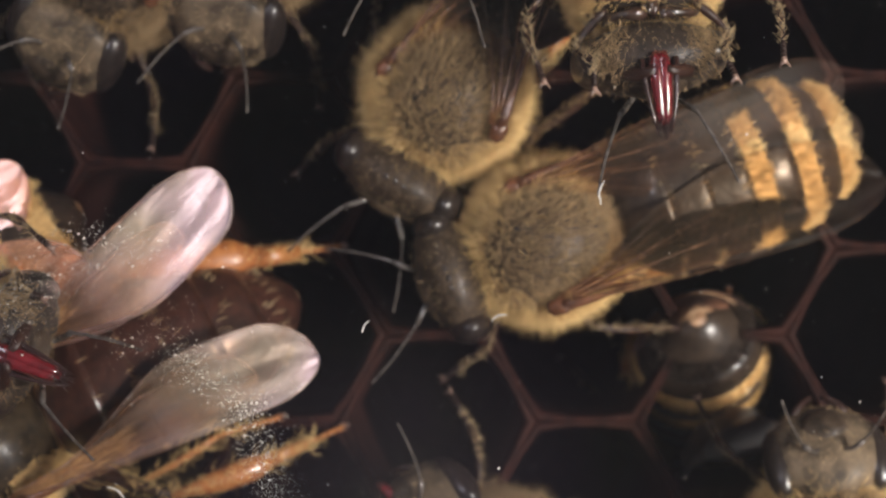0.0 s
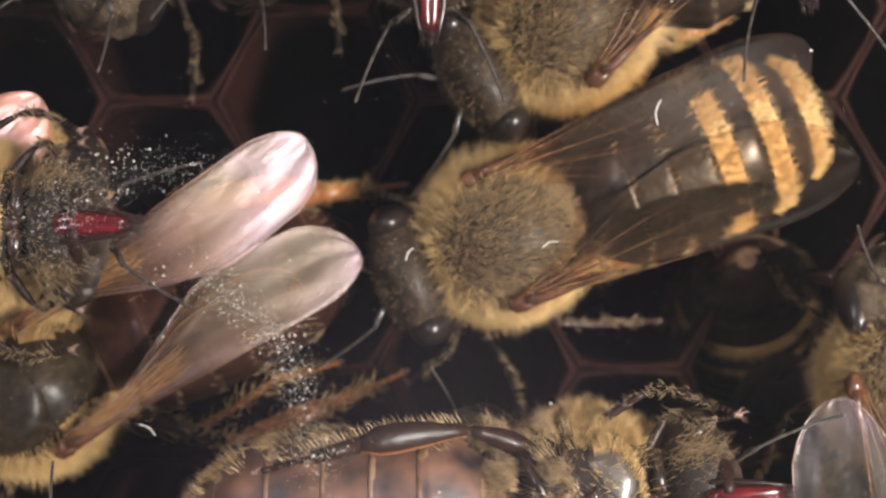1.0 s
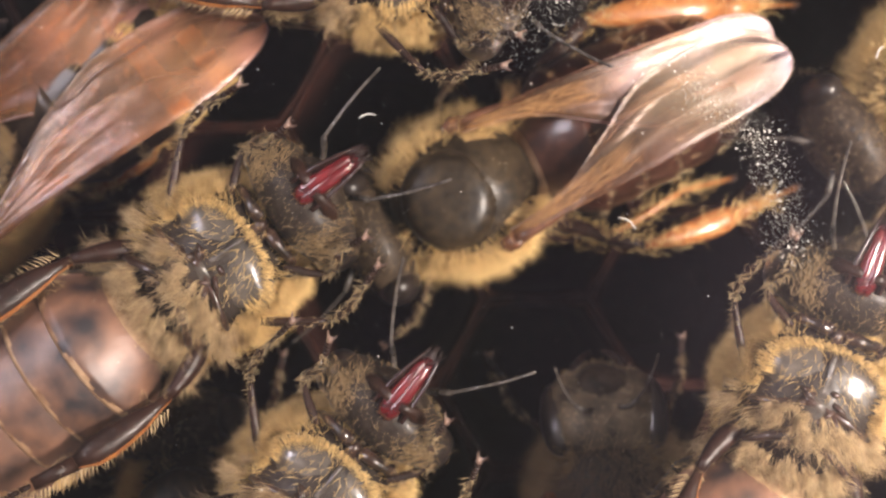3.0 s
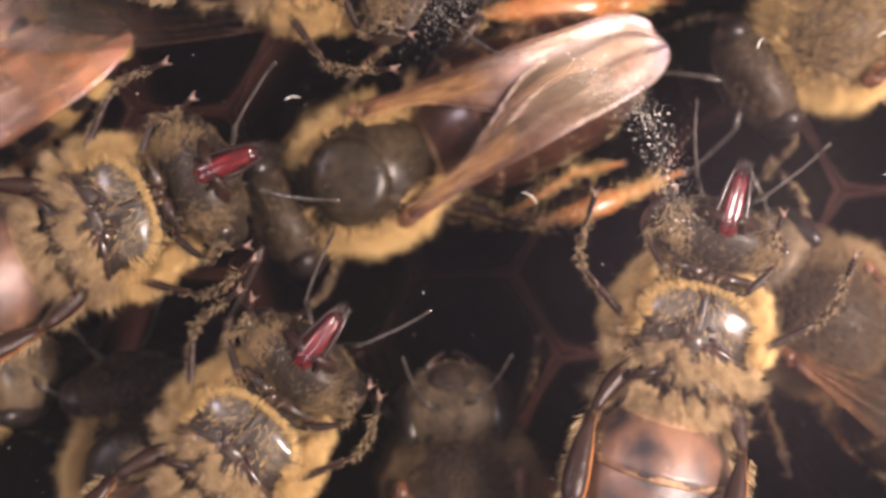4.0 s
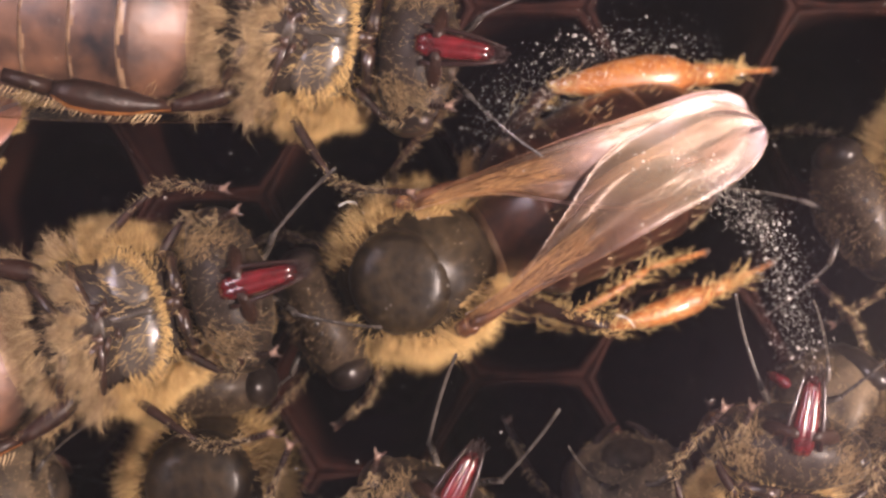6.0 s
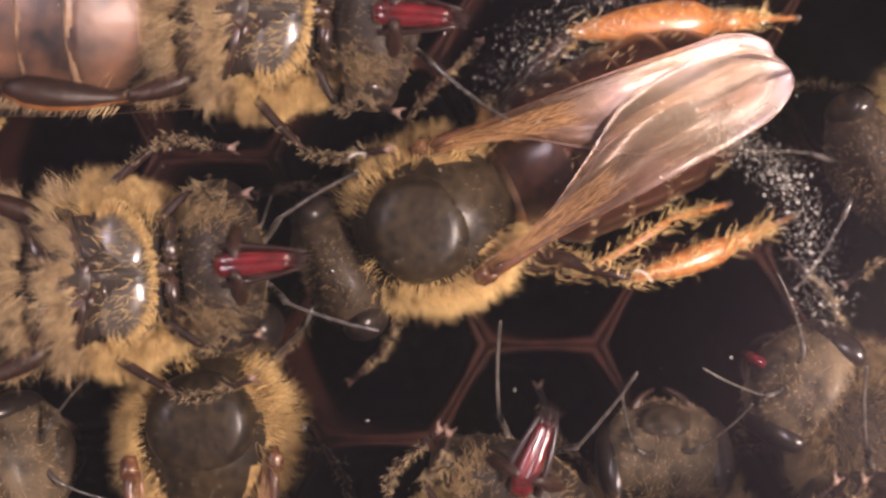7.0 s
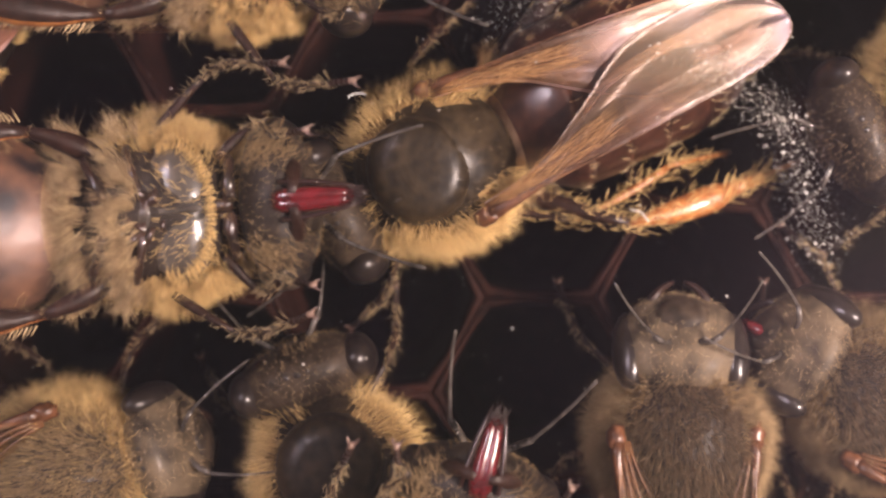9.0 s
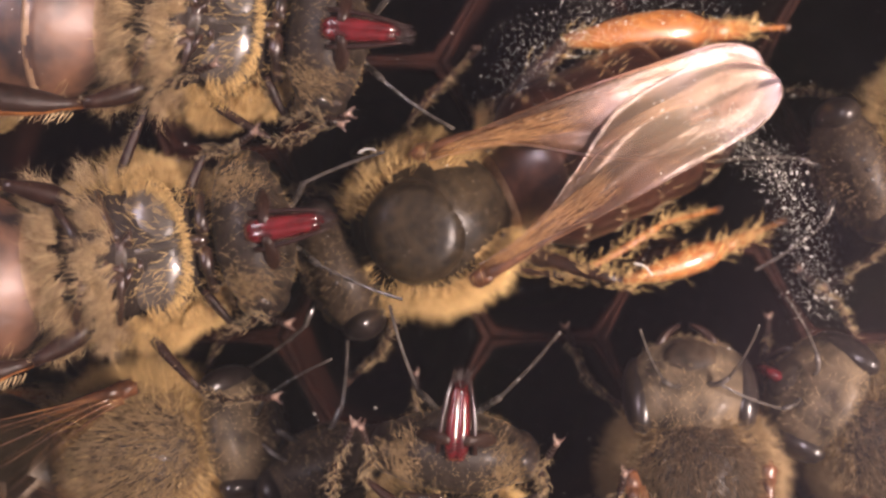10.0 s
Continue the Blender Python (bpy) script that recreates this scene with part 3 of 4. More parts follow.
            ways = np.stack([0.6 + rng.normal(size=n) * 0.3, s * 0.35 + rng.normal(size=n) * 0.3, -0.6 + rng.normal(size=n) * 0.2], 1)
            part("cheek_hair", hairs(roots, ways, rng.uniform(0.18, 0.42, n), 0.0085, rng), DUSTY, head, (2.6, s, -1.5))
        prof = ((2.75, 0.12, 0.10), (2.95, 0.18, 0.18), (3.4, 0.19, 0.22), (3.9, 0.17, 0.20), (4.3, 0.14, 0.16), (4.55, 0.09, 0.10))
        halves = []
        for s in (-1, 1):
            halves.append(rings([[(x, s * w * 0.5 + w * math.cos(a), -2.02 + 0.04 * (x - 2.1) - h * math.sin(a)) for a in (2 * math.pi * j / 14 for j in range(14))] for x, w, h in prof]))
        part("tongue", joined(*halves), TONGUE, head, (2.1, 0, -2.0), "glossy dark red folded tongue")
        for s in (-1, 1):
            part("palp", tube(bend((2.9, s * 0.42, -1.95), (3.8, s * 0.40, -2.1), (4.75, s * 0.16, -1.95), 6), [0.07, 0.07, 0.065, 0.06, 0.05, 0.04, 0.02], 6), TIP, head, (2.9, s * 0.42, -1.95))
        n = 90
        roots = np.stack([rng.uniform(4.35, 4.7, n), rng.normal(size=n) * 0.09, -2.0 + rng.normal(size=n) * 0.07], 1)
        part("tongue_brush", hairs(roots, np.stack([np.ones(n), rng.normal(size=n) * 0.35, rng.normal(size=n) * 0.3], 1), rng.uniform(0.12, 0.34, n), 0.014, rng), TIP, head, (4.5, 0, -2.0))
    # abdomen: core, six back plates, six belly plates
    core = []
    for i in range(15):
        u = 0.01 + 0.985 * i / 14
        w, h = ring_profile(u)
        core.append([(-1.8 - 8.2 * u, (w - 0.08) * math.cos(a), -0.35 - 0.5 * u * u + (h - 0.08) * math.sin(a)) for a in (2 * math.pi * j / 22 for j in range(22))])
    abdomen = part("abdomen", rings(core), SEAM, bee, (-1.9, 0, -0.3))
    cuts = [0.03, 0.19, 0.33, 0.47, 0.64, 0.81, 0.985]
    for i in range(6):
        u0, u1 = cuts[i], cuts[i + 1] + 0.025
        v, f, top = abdomen_shell(u0, min(u1, 0.99), -22, 202, 0.0, 0.10, 22, 6)
        band = i > 2
        slots = []
        for q in range(len(f)):
            row = q // 22
            slots.append(1 if band and q < top and row < 3 else 0)
        part("tergite", (v, f), [TERG, BANDM] if kind != "bald" else [DARKRED, DARKRED], abdomen, (-1.9, 0, -0.3), "", slots)
        v, f, top = abdomen_shell(u0 + 0.03, min(u1 + 0.02, 0.99), 196, 344, -0.02, 0.06, 72, 20, bulge=0.05)
        slots = []
        for q in range(len(f)):
            row, col = q // 72, q % 72
            slots.append(1 if row >= 17.4 + 3.0 * noise.noise(Vector((col * 0.11, i * 3.7, 0.3))) else 0)
        part("sternite", (v, f), [STERN, SEAM], abdomen, (-1.9, 0, -0.3), "", slots)
        # appressed hairs on the band and a fringe behind each plate
        n = 700 if band and kind != "bald" else (40 if kind == "bald" else 110)
        a = np.radians(rng.uniform(-20, 200, n))
        u = rng.uniform(u0 + 0.01, u0 + 0.085, n) if band else rng.uniform(u1 - 0.05, u1 - 0.02, n)
        wh = np.array([ring_profile(min(q, 0.98)) for q in u])
        roots = np.stack([-1.8 - 8.2 * u, (wh[:, 0] + 0.04) * np.cos(a), -0.35 - 0.5 * u * u + (wh[:, 1] + 0.04) * np.sin(a)], 1)
        ways = np.stack([-1.0 + rng.normal(size=n) * 0.2, 0.35 * np.cos(a) + rng.normal(size=n) * 0.2, 0.35 * np.sin(a) + rng.normal(size=n) * 0.1], 1)
        part("hair_band", hairs(roots, ways, rng.uniform(0.22, 0.42, n), 0.018, rng), GOLD if band and kind != "bald" else DIMHAIR, abdomen, (-1.9, 0, -0.3))
        if belly:
            n = 130
            a = np.radians(np.where(rng.random(n) < 0.5, rng.uniform(186, 222, n), rng.uniform(318, 354, n)))
            u = np.full(n, min(u1, 0.96)) - rng.uniform(0, 0.09, n)
            wh = np.array([ring_profile(min(q, 0.98)) for q in u])
            roots = np.stack([-1.8 - 8.2 * u, wh[:, 0] * np.cos(a), -0.35 - 0.5 * u * u + wh[:, 1] * np.sin(a)], 1)
            ways = np.stack([-0.7 + rng.normal(size=n) * 0.3, np.cos(a) * 0.8, np.sin(a) * 0.5 + rng.normal(size=n) * 0.2], 1)
            part("belly_hair", hairs(roots, ways, rng.uniform(0.3, 0.6, n), 0.013, rng), PALE, abdomen, (-1.9, 0, -0.3))
    abdomen.rotation_euler = (0, radians({"bald": -11, "furry": -3, "belly": 9}[kind]), 0)
    # wings
    for s in (-1, 1):
        for name, length, width, base in (("fore_wing", 9.05 if kind == "bald" else 9.6, 2.2 if kind == "bald" else 2.6, (-0.70 if kind == "bald" else 0.15, 1.75, 1.25)), ("hind_wing", 6.8 if kind == "bald" else 6.6, 1.5 if kind == "bald" else 1.8, (-1.20 if kind == "bald" else -0.55, 1.65, 1.08))):
            base = (base[0], s * base[1], base[2] + (0.42 if s > 0 else 0.0))
            geo, lines, rim = wing_geo(length, width, s, 0.045 if kind == "bald" else 0.035, 1.0, 3.2 if kind == "bald" else 1.4, 0.83 if kind == "bald" else 0.74)
            wing = part(name, (geo[0] + np.array(base), geo[1]), GLAREWING if kind == "bald" else WING, bee, base, "membrane with glare painted as a milky outer film" if kind == "bald" else "")
            geos = [tube(l + np.array(base), [(0.05 if kind == "bald" else 0.07) * (1 - q / len(l)) ** 5 + 0.003 if len(l) > 6 else 0.004 for q in range(len(l))], 5) for l in lines]
            part("vein", joined(*geos), VEIN, wing, base)
            if kind == "bald":
                part("wing_rim", tube(rim + np.array(base), 0.014, 5), PALERIM, wing, base, "pale stiffened edge")
            if kind == "bald" and name == "fore_wing":
                n = 240
                along, across = rng.uniform(0.2, 3.4, n), rng.uniform(0.0, 0.85, n)
                roots = np.array(base) + np.stack([-along, -s * across * (0.25 + 0.16 * along), 0.06 + 0.16 * along - 0.02 * along ** 2], 1)
                ways = np.stack([-1.0 + rng.normal(size=n) * 0.1, -s * 0.12 + rng.normal(size=n) * 0.12, 0.10 + rng.normal(size=n) * 0.08], 1)
                part("wing_down", hairs(roots, ways, rng.uniform(0.4, 1.0, n), 0.008, rng, 0.12), RUST, wing, base, "fine rusty hairs along the hinge")
            if name == "fore_wing":
                part("wing_root", joined(blob((base[0] + 0.1, base[1], base[2] - 0.05), (0.36, 0.25, 0.2), 12, 9, 0.5, s), tube(bend(base, (base[0] - 0.9, base[1] + s * 0.15, base[2] + 0.1), (base[0] - 2.2, base[1] - s * 0.05, base[2] + 0.08)), [0.17, 0.16, 0.13, 0.10, 0.08, 0.06, 0.03], 7)), ROOT, wing, base)
            wing.rotation_euler = (radians(s * (12 if name == "fore_wing" else 16)), radians(2), radians(s * (-5 if name == "fore_wing" else -9)))
    # legs
    low = -2.62 if belly else -3.35
    if belly:
        lines = (("fore_leg", ((1.5, 1.1, -1.2), (2.3, 1.9, -1.1), (2.8, 1.6, -1.8), (3.6, 1.7, low))),
                 ("middle_leg", ((-0.2, 1.5, -0.9), (1.4, 3.0, -1.0), (2.3, 3.1, -1.8), (3.3, 2.9, low))),
                 ("hind_leg", ((-1.2, 1.4, -0.9), (-2.6, 2.05, -1.4), (-5.2, 2.05, -2.15), (-7.6, 1.7, low))))
    else:
        lines = (("fore_leg", ((1.15, 0.7, -1.7), (2.3, 2.1, -1.7), (3.1, 2.6, -2.5), (4.0, 2.9, low))),
                 ("middle_leg", ((-0.2, 1.0, -1.8), (-0.6, 2.8, -1.6), (-2.2, 3.5, -2.4), (-3.4, 4.0, low))),
                 ("hind_leg", ((-1.2, 1.0, -1.7), (-2.6, 1.9, -1.9), (-4.8, 1.8, -2.5), (-6.6, 1.7, low))))
    for s in (-1, 1):
        for name, pts in lines:
            if kind == "bald" and name == "middle_leg" and s > 0:
                pts = ((-0.2, 1.0, -1.8), (-2.8, 2.9, -1.6), (-5.8, 2.7, -2.0), (-7.6, 3.1, low))
            if kind == "bald" and name == "hind_leg":
                pts = ((-1.2, 1.0, -1.7), (-4.0, 3.6, -0.9), (-7.0, 4.0, -1.6), (-9.2, 4.2, low)) if s > 0 else ((-1.2, 1.0, -1.7), (-5.4, 2.9, -0.9), (-9.2, 1.5, -1.6), (-11.6, 0.7, low))
            leg(bee, name, s, pts, name == "hind_leg" and not belly or kind == "bald" and name == "middle_leg" and s > 0, rng, name == "hind_leg" and belly, 1.6 if kind == "bald" and s < 0 and name == "hind_leg" else 1.0)
    return bee


# ---------------------------------------------------------------- setting
def comb():
    edge = 3.05
    base = new("honeycomb")
    verts, faces = [], []
    rims, n = [], 18

    def hexagon(r, a):
        k = math.cos(math.pi / 6) / math.cos((a % (math.pi / 3)) - math.pi / 6)
        return r * k
    angles = [2 * math.pi * j / n for j in range(n)]
    inner = lambda r, z, rnd: [(r * (rnd + (1 - rnd) * hexagon(1, a)) * math.cos(a), r * (rnd + (1 - rnd) * hexagon(1, a)) * math.sin(a), z) for a in angles]
    outer = lambda z: [(edge * hexagon(1, a) * math.cos(a), edge * hexagon(1, a) * math.sin(a), z) for a in angles]
    secs = [outer(-0.25), outer(-0.06), inner(2.90, 0.0, 0.15), inner(2.80, -0.02, 0.3), inner(2.72, -0.16, 0.35), inner(2.68, -1.0, 0.3), inner(2.66, -9.5, 0.3), inner(2.2, -11.6, 0.3), inner(0.8, -12.6, 0.6)]
    v, f = rings(secs, False)
    f.append(tuple(range((len(secs) - 1) * n, len(secs) * n)))
    me = mesh_from("cell", v * MM, f, WAX, None, True)
    for i in range(-5, 9):
        for j in range(-8, 9):
            x = 9.0 + edge / 2 + 1.5 * edge * (i - 2)
            y = 7.5 + 0.866 * edge + 1.732 * edge * (j + (0.5 if i % 2 else 0.0))
            if -24 < x < 34 and -22 < y < 24:
                ob = new("cell", me)
                ob.parent = base
                ob.location = (x * MM, y * MM, -10.5 * MM)
                ob.rotation_euler = (radians(random.uniform(-0.8, 0.8)), radians(random.uniform(-0.8, 0.8)), 0)
    back = blob((5, 1, -24.2), (34, 28, 0.8), 8, 4, 0, 0, 60)
    part("midrib", back, WAX, base, (0, 0, 0), "", None, False)
    return tagged(base, "old dark brown brood comb with open empty cells", "honeycomb", "", "structure")


def pane():
    v = [(x, y, z) for z in (0.0, 2.0) for x, y in ((-30, -26), (40, -26), (40, 28), (-30, 28))]
    f = [(3, 2, 1, 0), (4, 5, 6, 7), (0, 1, 5, 4), (1, 2, 6, 5), (2, 3, 7, 6), (3, 0, 4, 7)]
    ob = new("window_1", mesh_from("window_1", np.array(v) * MM, f, GLASS, None, False))
    return tagged(ob, "clear glass pane of the observation hive, dusty, with a painted haze of reflected light", "window", "", "structure")


def frame_rails():
    for name, x0, x1, y0, y1 in (("wall_west", -42, -30, -38, 40), ("wall_east", 40, 52, -38, 40), ("wall_south", -30, 40, -38, -26), ("wall_north", -30, 40, 28, 40)):
        bm = bmesh.new()
        bmesh.ops.create_cube(bm, size=1)
        for q in bm.verts:
            q.co = Vector(((x0 + x1) / 2 + q.co.x * (x1 - x0), (y0 + y1) / 2 + q.co.y * (y1 - y0), -11 + q.co.z * 28)) * MM
        bmesh.ops.bevel(bm, geom=bm.edges[:], offset=0.8 * MM, segments=2, affect="EDGES")
        me = bpy.data.meshes.new(name)
        bm.to_mesh(me)
        bm.free()
        me.materials.append(FRAME)
        tagged(new(name, me), "wooden side rail of the observation hive", "wall", "", "structure")


comb()
pane()
frame_rails()

# ---------------------------------------------------------------- bees
# seconds, x, y, z in mm of the thorax, and heading in degrees
ROUTES = {
    "bald": [(0.0, -2.30, -0.76, -7.00, 206), (0.5, -1.80, -0.72, -7.00, 206), (1.0, -1.53, -0.70, -7.00, 206), (1.5, -1.35, -0.20, -7.00, 206), (2.0, -0.90, -0.28, -7.00, 206), (2.5, -0.61, -0.24, -7.00, 206), (3.0, -0.88, -0.02, -7.00, 206), (3.2, -0.84, -0.22, -7.00, 206), (4.3, -1.84, 0.20, -7.00, 206), (4.5, -1.74, 0.53, -7.00, 206), (5.0, -1.90, -0.06, -7.00, 206), (5.5, -1.79, -0.03, -7.00, 206), (5.7, -1.85, -0.02, -7.00, 206), (6.8, -1.57, 0.05, -7.00, 206), (7.0, -1.61, 0.32, -7.00, 206), (7.5, -1.82, 0.42, -7.00, 206), (8.0, -2.08, 0.23, -7.00, 206), (8.5, -2.02, 0.23, -7.00, 206), (9.0, -1.56, 0.47, -7.00, 206), (9.5, -1.76, 0.25, -7.00, 206), (10.0, -1.83, 0.10, -7.00, 206)],
    "striped": [(0.0, 13.57, 5.03, -7.00, 200), (0.5, 12.12, 4.03, -7.00, 195), (1.0, 11.28, 3.43, -7.00, 202), (1.5, 12.45, 2.60, -7.00, 209), (2.0, 11.90, 1.80, -7.00, 212), (2.5, 11.86, 1.88, -7.00, 213), (3.0, 12.26, 2.92, -7.00, 213), (4.3, 12.51, 4.32, -7.00, 210), (4.5, 12.43, 3.92, -7.00, 208), (5.0, 12.41, 2.73, -7.00, 205), (5.5, 12.41, 2.74, -7.00, 205), (7.5, 12.03, 2.99, -7.00, 205), (8.0, 11.57, 2.44, -7.00, 203), (8.5, 11.77, 2.37, -7.00, 203), (9.0, 11.93, 2.44, -7.00, 203), (10.0, 11.98, 2.66, -7.00, 203)],
    "facing": [(0.0, -7.19, -3.68, -2.80, 35), (1.5, -7.19, -3.68, -2.80, 35), (2.0, -5.83, -2.58, -2.80, 35), (2.5, -6.87, -2.54, -2.80, 35), (3.0, -7.22, -1.89, -2.80, 35), (3.2, -7.31, -1.79, -2.80, 34), (4.3, -8.57, -1.27, -2.80, 18), (4.5, -8.45, -1.19, -2.80, 16), (5.0, -8.33, -1.73, -2.80, 20), (5.5, -8.88, -1.56, -2.80, 18), (5.7, -8.68, -1.35, -2.80, 17), (6.8, -9.25, -0.57, -2.80, 7), (7.0, -9.13, -1.00, -2.80, 5), (7.5, -9.02, -1.23, -2.80, 5), (8.0, -9.10, -0.71, -2.80, 8), (8.5, -8.37, -0.30, -2.80, 13), (9.0, -7.84, -0.89, -2.80, 5), (9.5, -7.97, -1.28, -2.80, 22), (10.0, -8.69, -0.67, -2.80, 10)],
    "upper": [(0.0, -2.82, 3.45, -2.80, -22), (0.5, -2.61, 3.55, -2.80, -22), (1.0, -2.15, 3.74, -2.80, 0), (1.5, -2.08, 4.72, -2.80, 0), (2.0, -2.25, 5.80, -2.80, 0), (2.5, -2.37, 5.66, -2.80, -2), (3.0, -2.79, 5.86, -2.80, -14), (3.2, -2.78, 5.97, -2.80, -14), (4.3, -3.26, 5.90, -2.80, -12), (4.5, -3.14, 5.65, -2.80, -8), (5.0, -3.32, 5.82, -2.80, -6), (5.5, -4.03, 5.99, -2.80, -10), (5.7, -4.12, 5.81, -2.80, -9), (6.8, -5.62, 5.18, -2.80, -4), (7.0, -5.66, 4.93, -2.80, -3), (7.5, -5.71, 4.95, -2.80, -4), (8.0, -6.12, 5.12, -2.80, -4), (8.5, -6.22, 5.01, -2.80, -4), (9.0, -6.20, 5.43, -2.80, -4), (9.5, -6.74, 4.66, -2.80, -4), (10.0, -7.03, 4.64, -2.80, -4)],
    "crossing": [(0.0, 13.58, -4.86, -2.80, 5), (0.5, 13.90, -2.95, -2.80, 5), (1.0, 13.05, -3.00, -2.80, 5), (1.5, 10.52, -2.56, -2.80, 18), (2.0, 8.35, -3.45, -2.80, 16), (2.5, 8.35, -3.50, -2.80, 45), (2.8, 8.30, -4.70, -2.80, 60), (3.0, 7.60, -5.30, -2.80, 69), (3.2, 7.63, -5.10, -2.80, 77), (4.3, 6.90, -4.62, -2.80, 74), (4.5, 5.10, -6.05, -2.80, 80), (5.0, 6.32, -7.09, -2.80, 80), (5.5, 6.26, -6.16, -2.80, 80), (5.7, 6.20, -6.41, -2.80, 80), (6.8, 8.06, -8.10, -2.80, 80), (7.0, 8.40, -9.20, -2.80, 80), (7.5, 9.20, -12.60, -2.80, 80), (10.0, 9.20, -12.60, -2.80, 80)],
    "climbing": [(0.0, -1.69, -7.73, -2.80, 50), (1.5, -1.69, -7.73, -2.80, 50), (2.5, -4.47, -6.71, -2.80, 50), (3.0, -4.70, -7.65, -2.80, 50), (3.2, -4.70, -7.75, -2.80, 52), (4.3, -5.10, -7.28, -2.80, 52), (4.5, -5.35, -7.12, -2.80, 52), (5.0, -3.83, -8.25, -2.80, 55), (5.5, -3.53, -8.19, -2.80, 60), (5.7, -3.28, -7.87, -2.80, 60), (6.8, -0.79, -8.36, -2.80, 72), (7.0, -0.79, -8.33, -2.80, 68), (7.5, -1.80, -8.62, -2.80, 62), (8.0, -3.31, -7.63, -2.80, 58), (8.5, -3.48, -7.37, -2.80, 56), (9.0, -1.25, -9.84, -2.80, 76), (9.5, -0.97, -8.24, -2.80, 82), (10.0, -1.42, -8.04, -2.80, 86)],
    "top_mid": [(0.0, 10.85, 9.20, -7.00, 240), (0.5, 12.59, 9.81, -7.00, 225), (1.0, 12.99, 9.24, -7.00, 212), (1.5, 13.96, 9.79, -7.00, 212), (2.0, 14.90, 11.80, -7.00, 212), (10.0, 14.90, 11.80, -7.00, 212)],
    "tongue_a": [(0.0, 15.79, 12.42, -2.80, 275), (0.5, 17.20, 13.16, -2.80, 278), (1.0, 17.39, 13.33, -2.80, 280), (10.0, 17.39, 13.33, -2.80, 280)],
    "tongue_b": [(0.0, 10.57, 16.06, -2.80, 265), (0.5, 10.27, 12.45, -2.80, 268), (1.0, 9.36, 12.67, -2.80, 270), (1.5, 8.83, 12.80, -2.80, 270), (10.0, 8.83, 12.80, -2.80, 270)],
    "top_left": [(0.0, 1.41, 12.90, -7.00, 240), (0.5, 1.65, 12.64, -7.00, 240), (1.0, 1.83, 12.51, -7.00, 240), (1.5, 1.89, 13.40, -7.00, 230), (10.0, 1.89, 13.40, -7.00, 230)],
    "top_left_b": [(0.0, 5.26, 13.85, -7.00, 255), (0.5, 5.25, 13.42, -7.00, 255), (1.0, 4.89, 13.56, -7.00, 255), (10.0, 4.89, 13.56, -7.00, 255)],
    "dug_in": [(0.0, 19.85, -1.15, -19.00, 290), (10.0, 19.85, -1.15, -19.00, 290)],
    "low_right": [(0.0, 21.71, -3.47, -7.00, 95), (0.5, 21.97, -1.61, -7.00, 95), (1.0, 22.13, -0.60, -7.00, 95), (1.5, 22.77, -0.53, -7.00, 95), (10.0, 22.77, -0.53, -7.00, 95)],
    "low_wing": [(0.0, 24.00, -12.98, -4.50, 8), (0.5, 23.50, -11.90, -4.50, 8), (1.0, 22.60, -11.55, -4.50, 6), (1.5, 22.80, -12.50, -4.50, 0), (10.0, 22.80, -12.50, -4.50, 0)],
    "left_wing": [(0.0, -7.85, 0.30, -7.00, 216), (1.5, -7.85, 0.30, -7.00, 216), (2.0, -7.60, 1.40, -7.00, 216), (2.5, -11.69, 0.63, -7.00, 216), (3.0, -14.75, 0.19, -7.00, 218), (3.2, -14.82, 0.25, -7.00, 218), (4.3, -18.43, -0.46, -7.00, 218), (5.0, -20.53, -0.14, -7.00, 218), (10.0, -20.53, -0.14, -7.00, 218)],
    "low_left": [(0.0, -8.43, -9.12, -7.00, 100), (4.3, -8.43, -9.12, -7.00, 100), (4.5, -8.42, -8.50, -7.00, 100), (5.0, -7.58, -7.02, -7.00, 100), (5.5, -7.46, -6.64, -7.00, 98), (5.7, -7.28, -6.24, -7.00, 95), (6.8, -7.49, -5.19, -7.00, 92), (7.0, -7.40, -5.15, -7.00, 92), (7.5, -6.89, -4.87, -7.00, 92), (8.0, -6.95, -4.95, -7.00, 95), (8.5, -6.17, -5.25, -7.00, 105), (9.0, -4.03, -7.54, -7.00, 110), (10.0, -3.64, -8.87, -7.00, 110)],
    "low_left_b": [(0.0, -14.84, -6.37, -7.00, 12), (6.8, -14.84, -6.37, -7.00, 12), (7.0, -14.68, -6.30, -7.00, 12), (7.5, -14.81, -6.31, -7.00, 12), (8.0, -14.52, -6.48, -7.00, 12), (8.5, -12.83, -7.29, -7.00, 14), (9.0, -11.06, -7.54, -7.00, 15), (9.5, -9.83, -7.35, -7.00, 14), (10.0, -9.47, -5.91, -7.00, 12)],
    "peeping": [(0.0, 3.15, -8.51, -7.00, 95), (3.0, 3.15, -8.51, -7.00, 95), (3.2, 2.96, -8.96, -7.00, 95), (4.3, 0.90, -9.48, -7.00, 95), (4.5, 0.97, -9.03, -7.00, 95), (5.0, 2.17, -8.62, -7.00, 95), (5.5, 3.22, -8.21, -7.00, 95), (6.8, 4.42, -7.99, -7.00, 94), (7.0, 4.37, -8.08, -7.00, 93), (7.5, 3.80, -7.53, -7.00, 92), (8.0, 4.20, -7.11, -7.00, 92), (8.5, 4.62, -7.22, -7.00, 92), (9.0, 4.76, -6.65, -7.00, 90), (9.5, 4.54, -7.16, -7.00, 92), (10.0, 5.07, -6.61, -7.00, 93)],
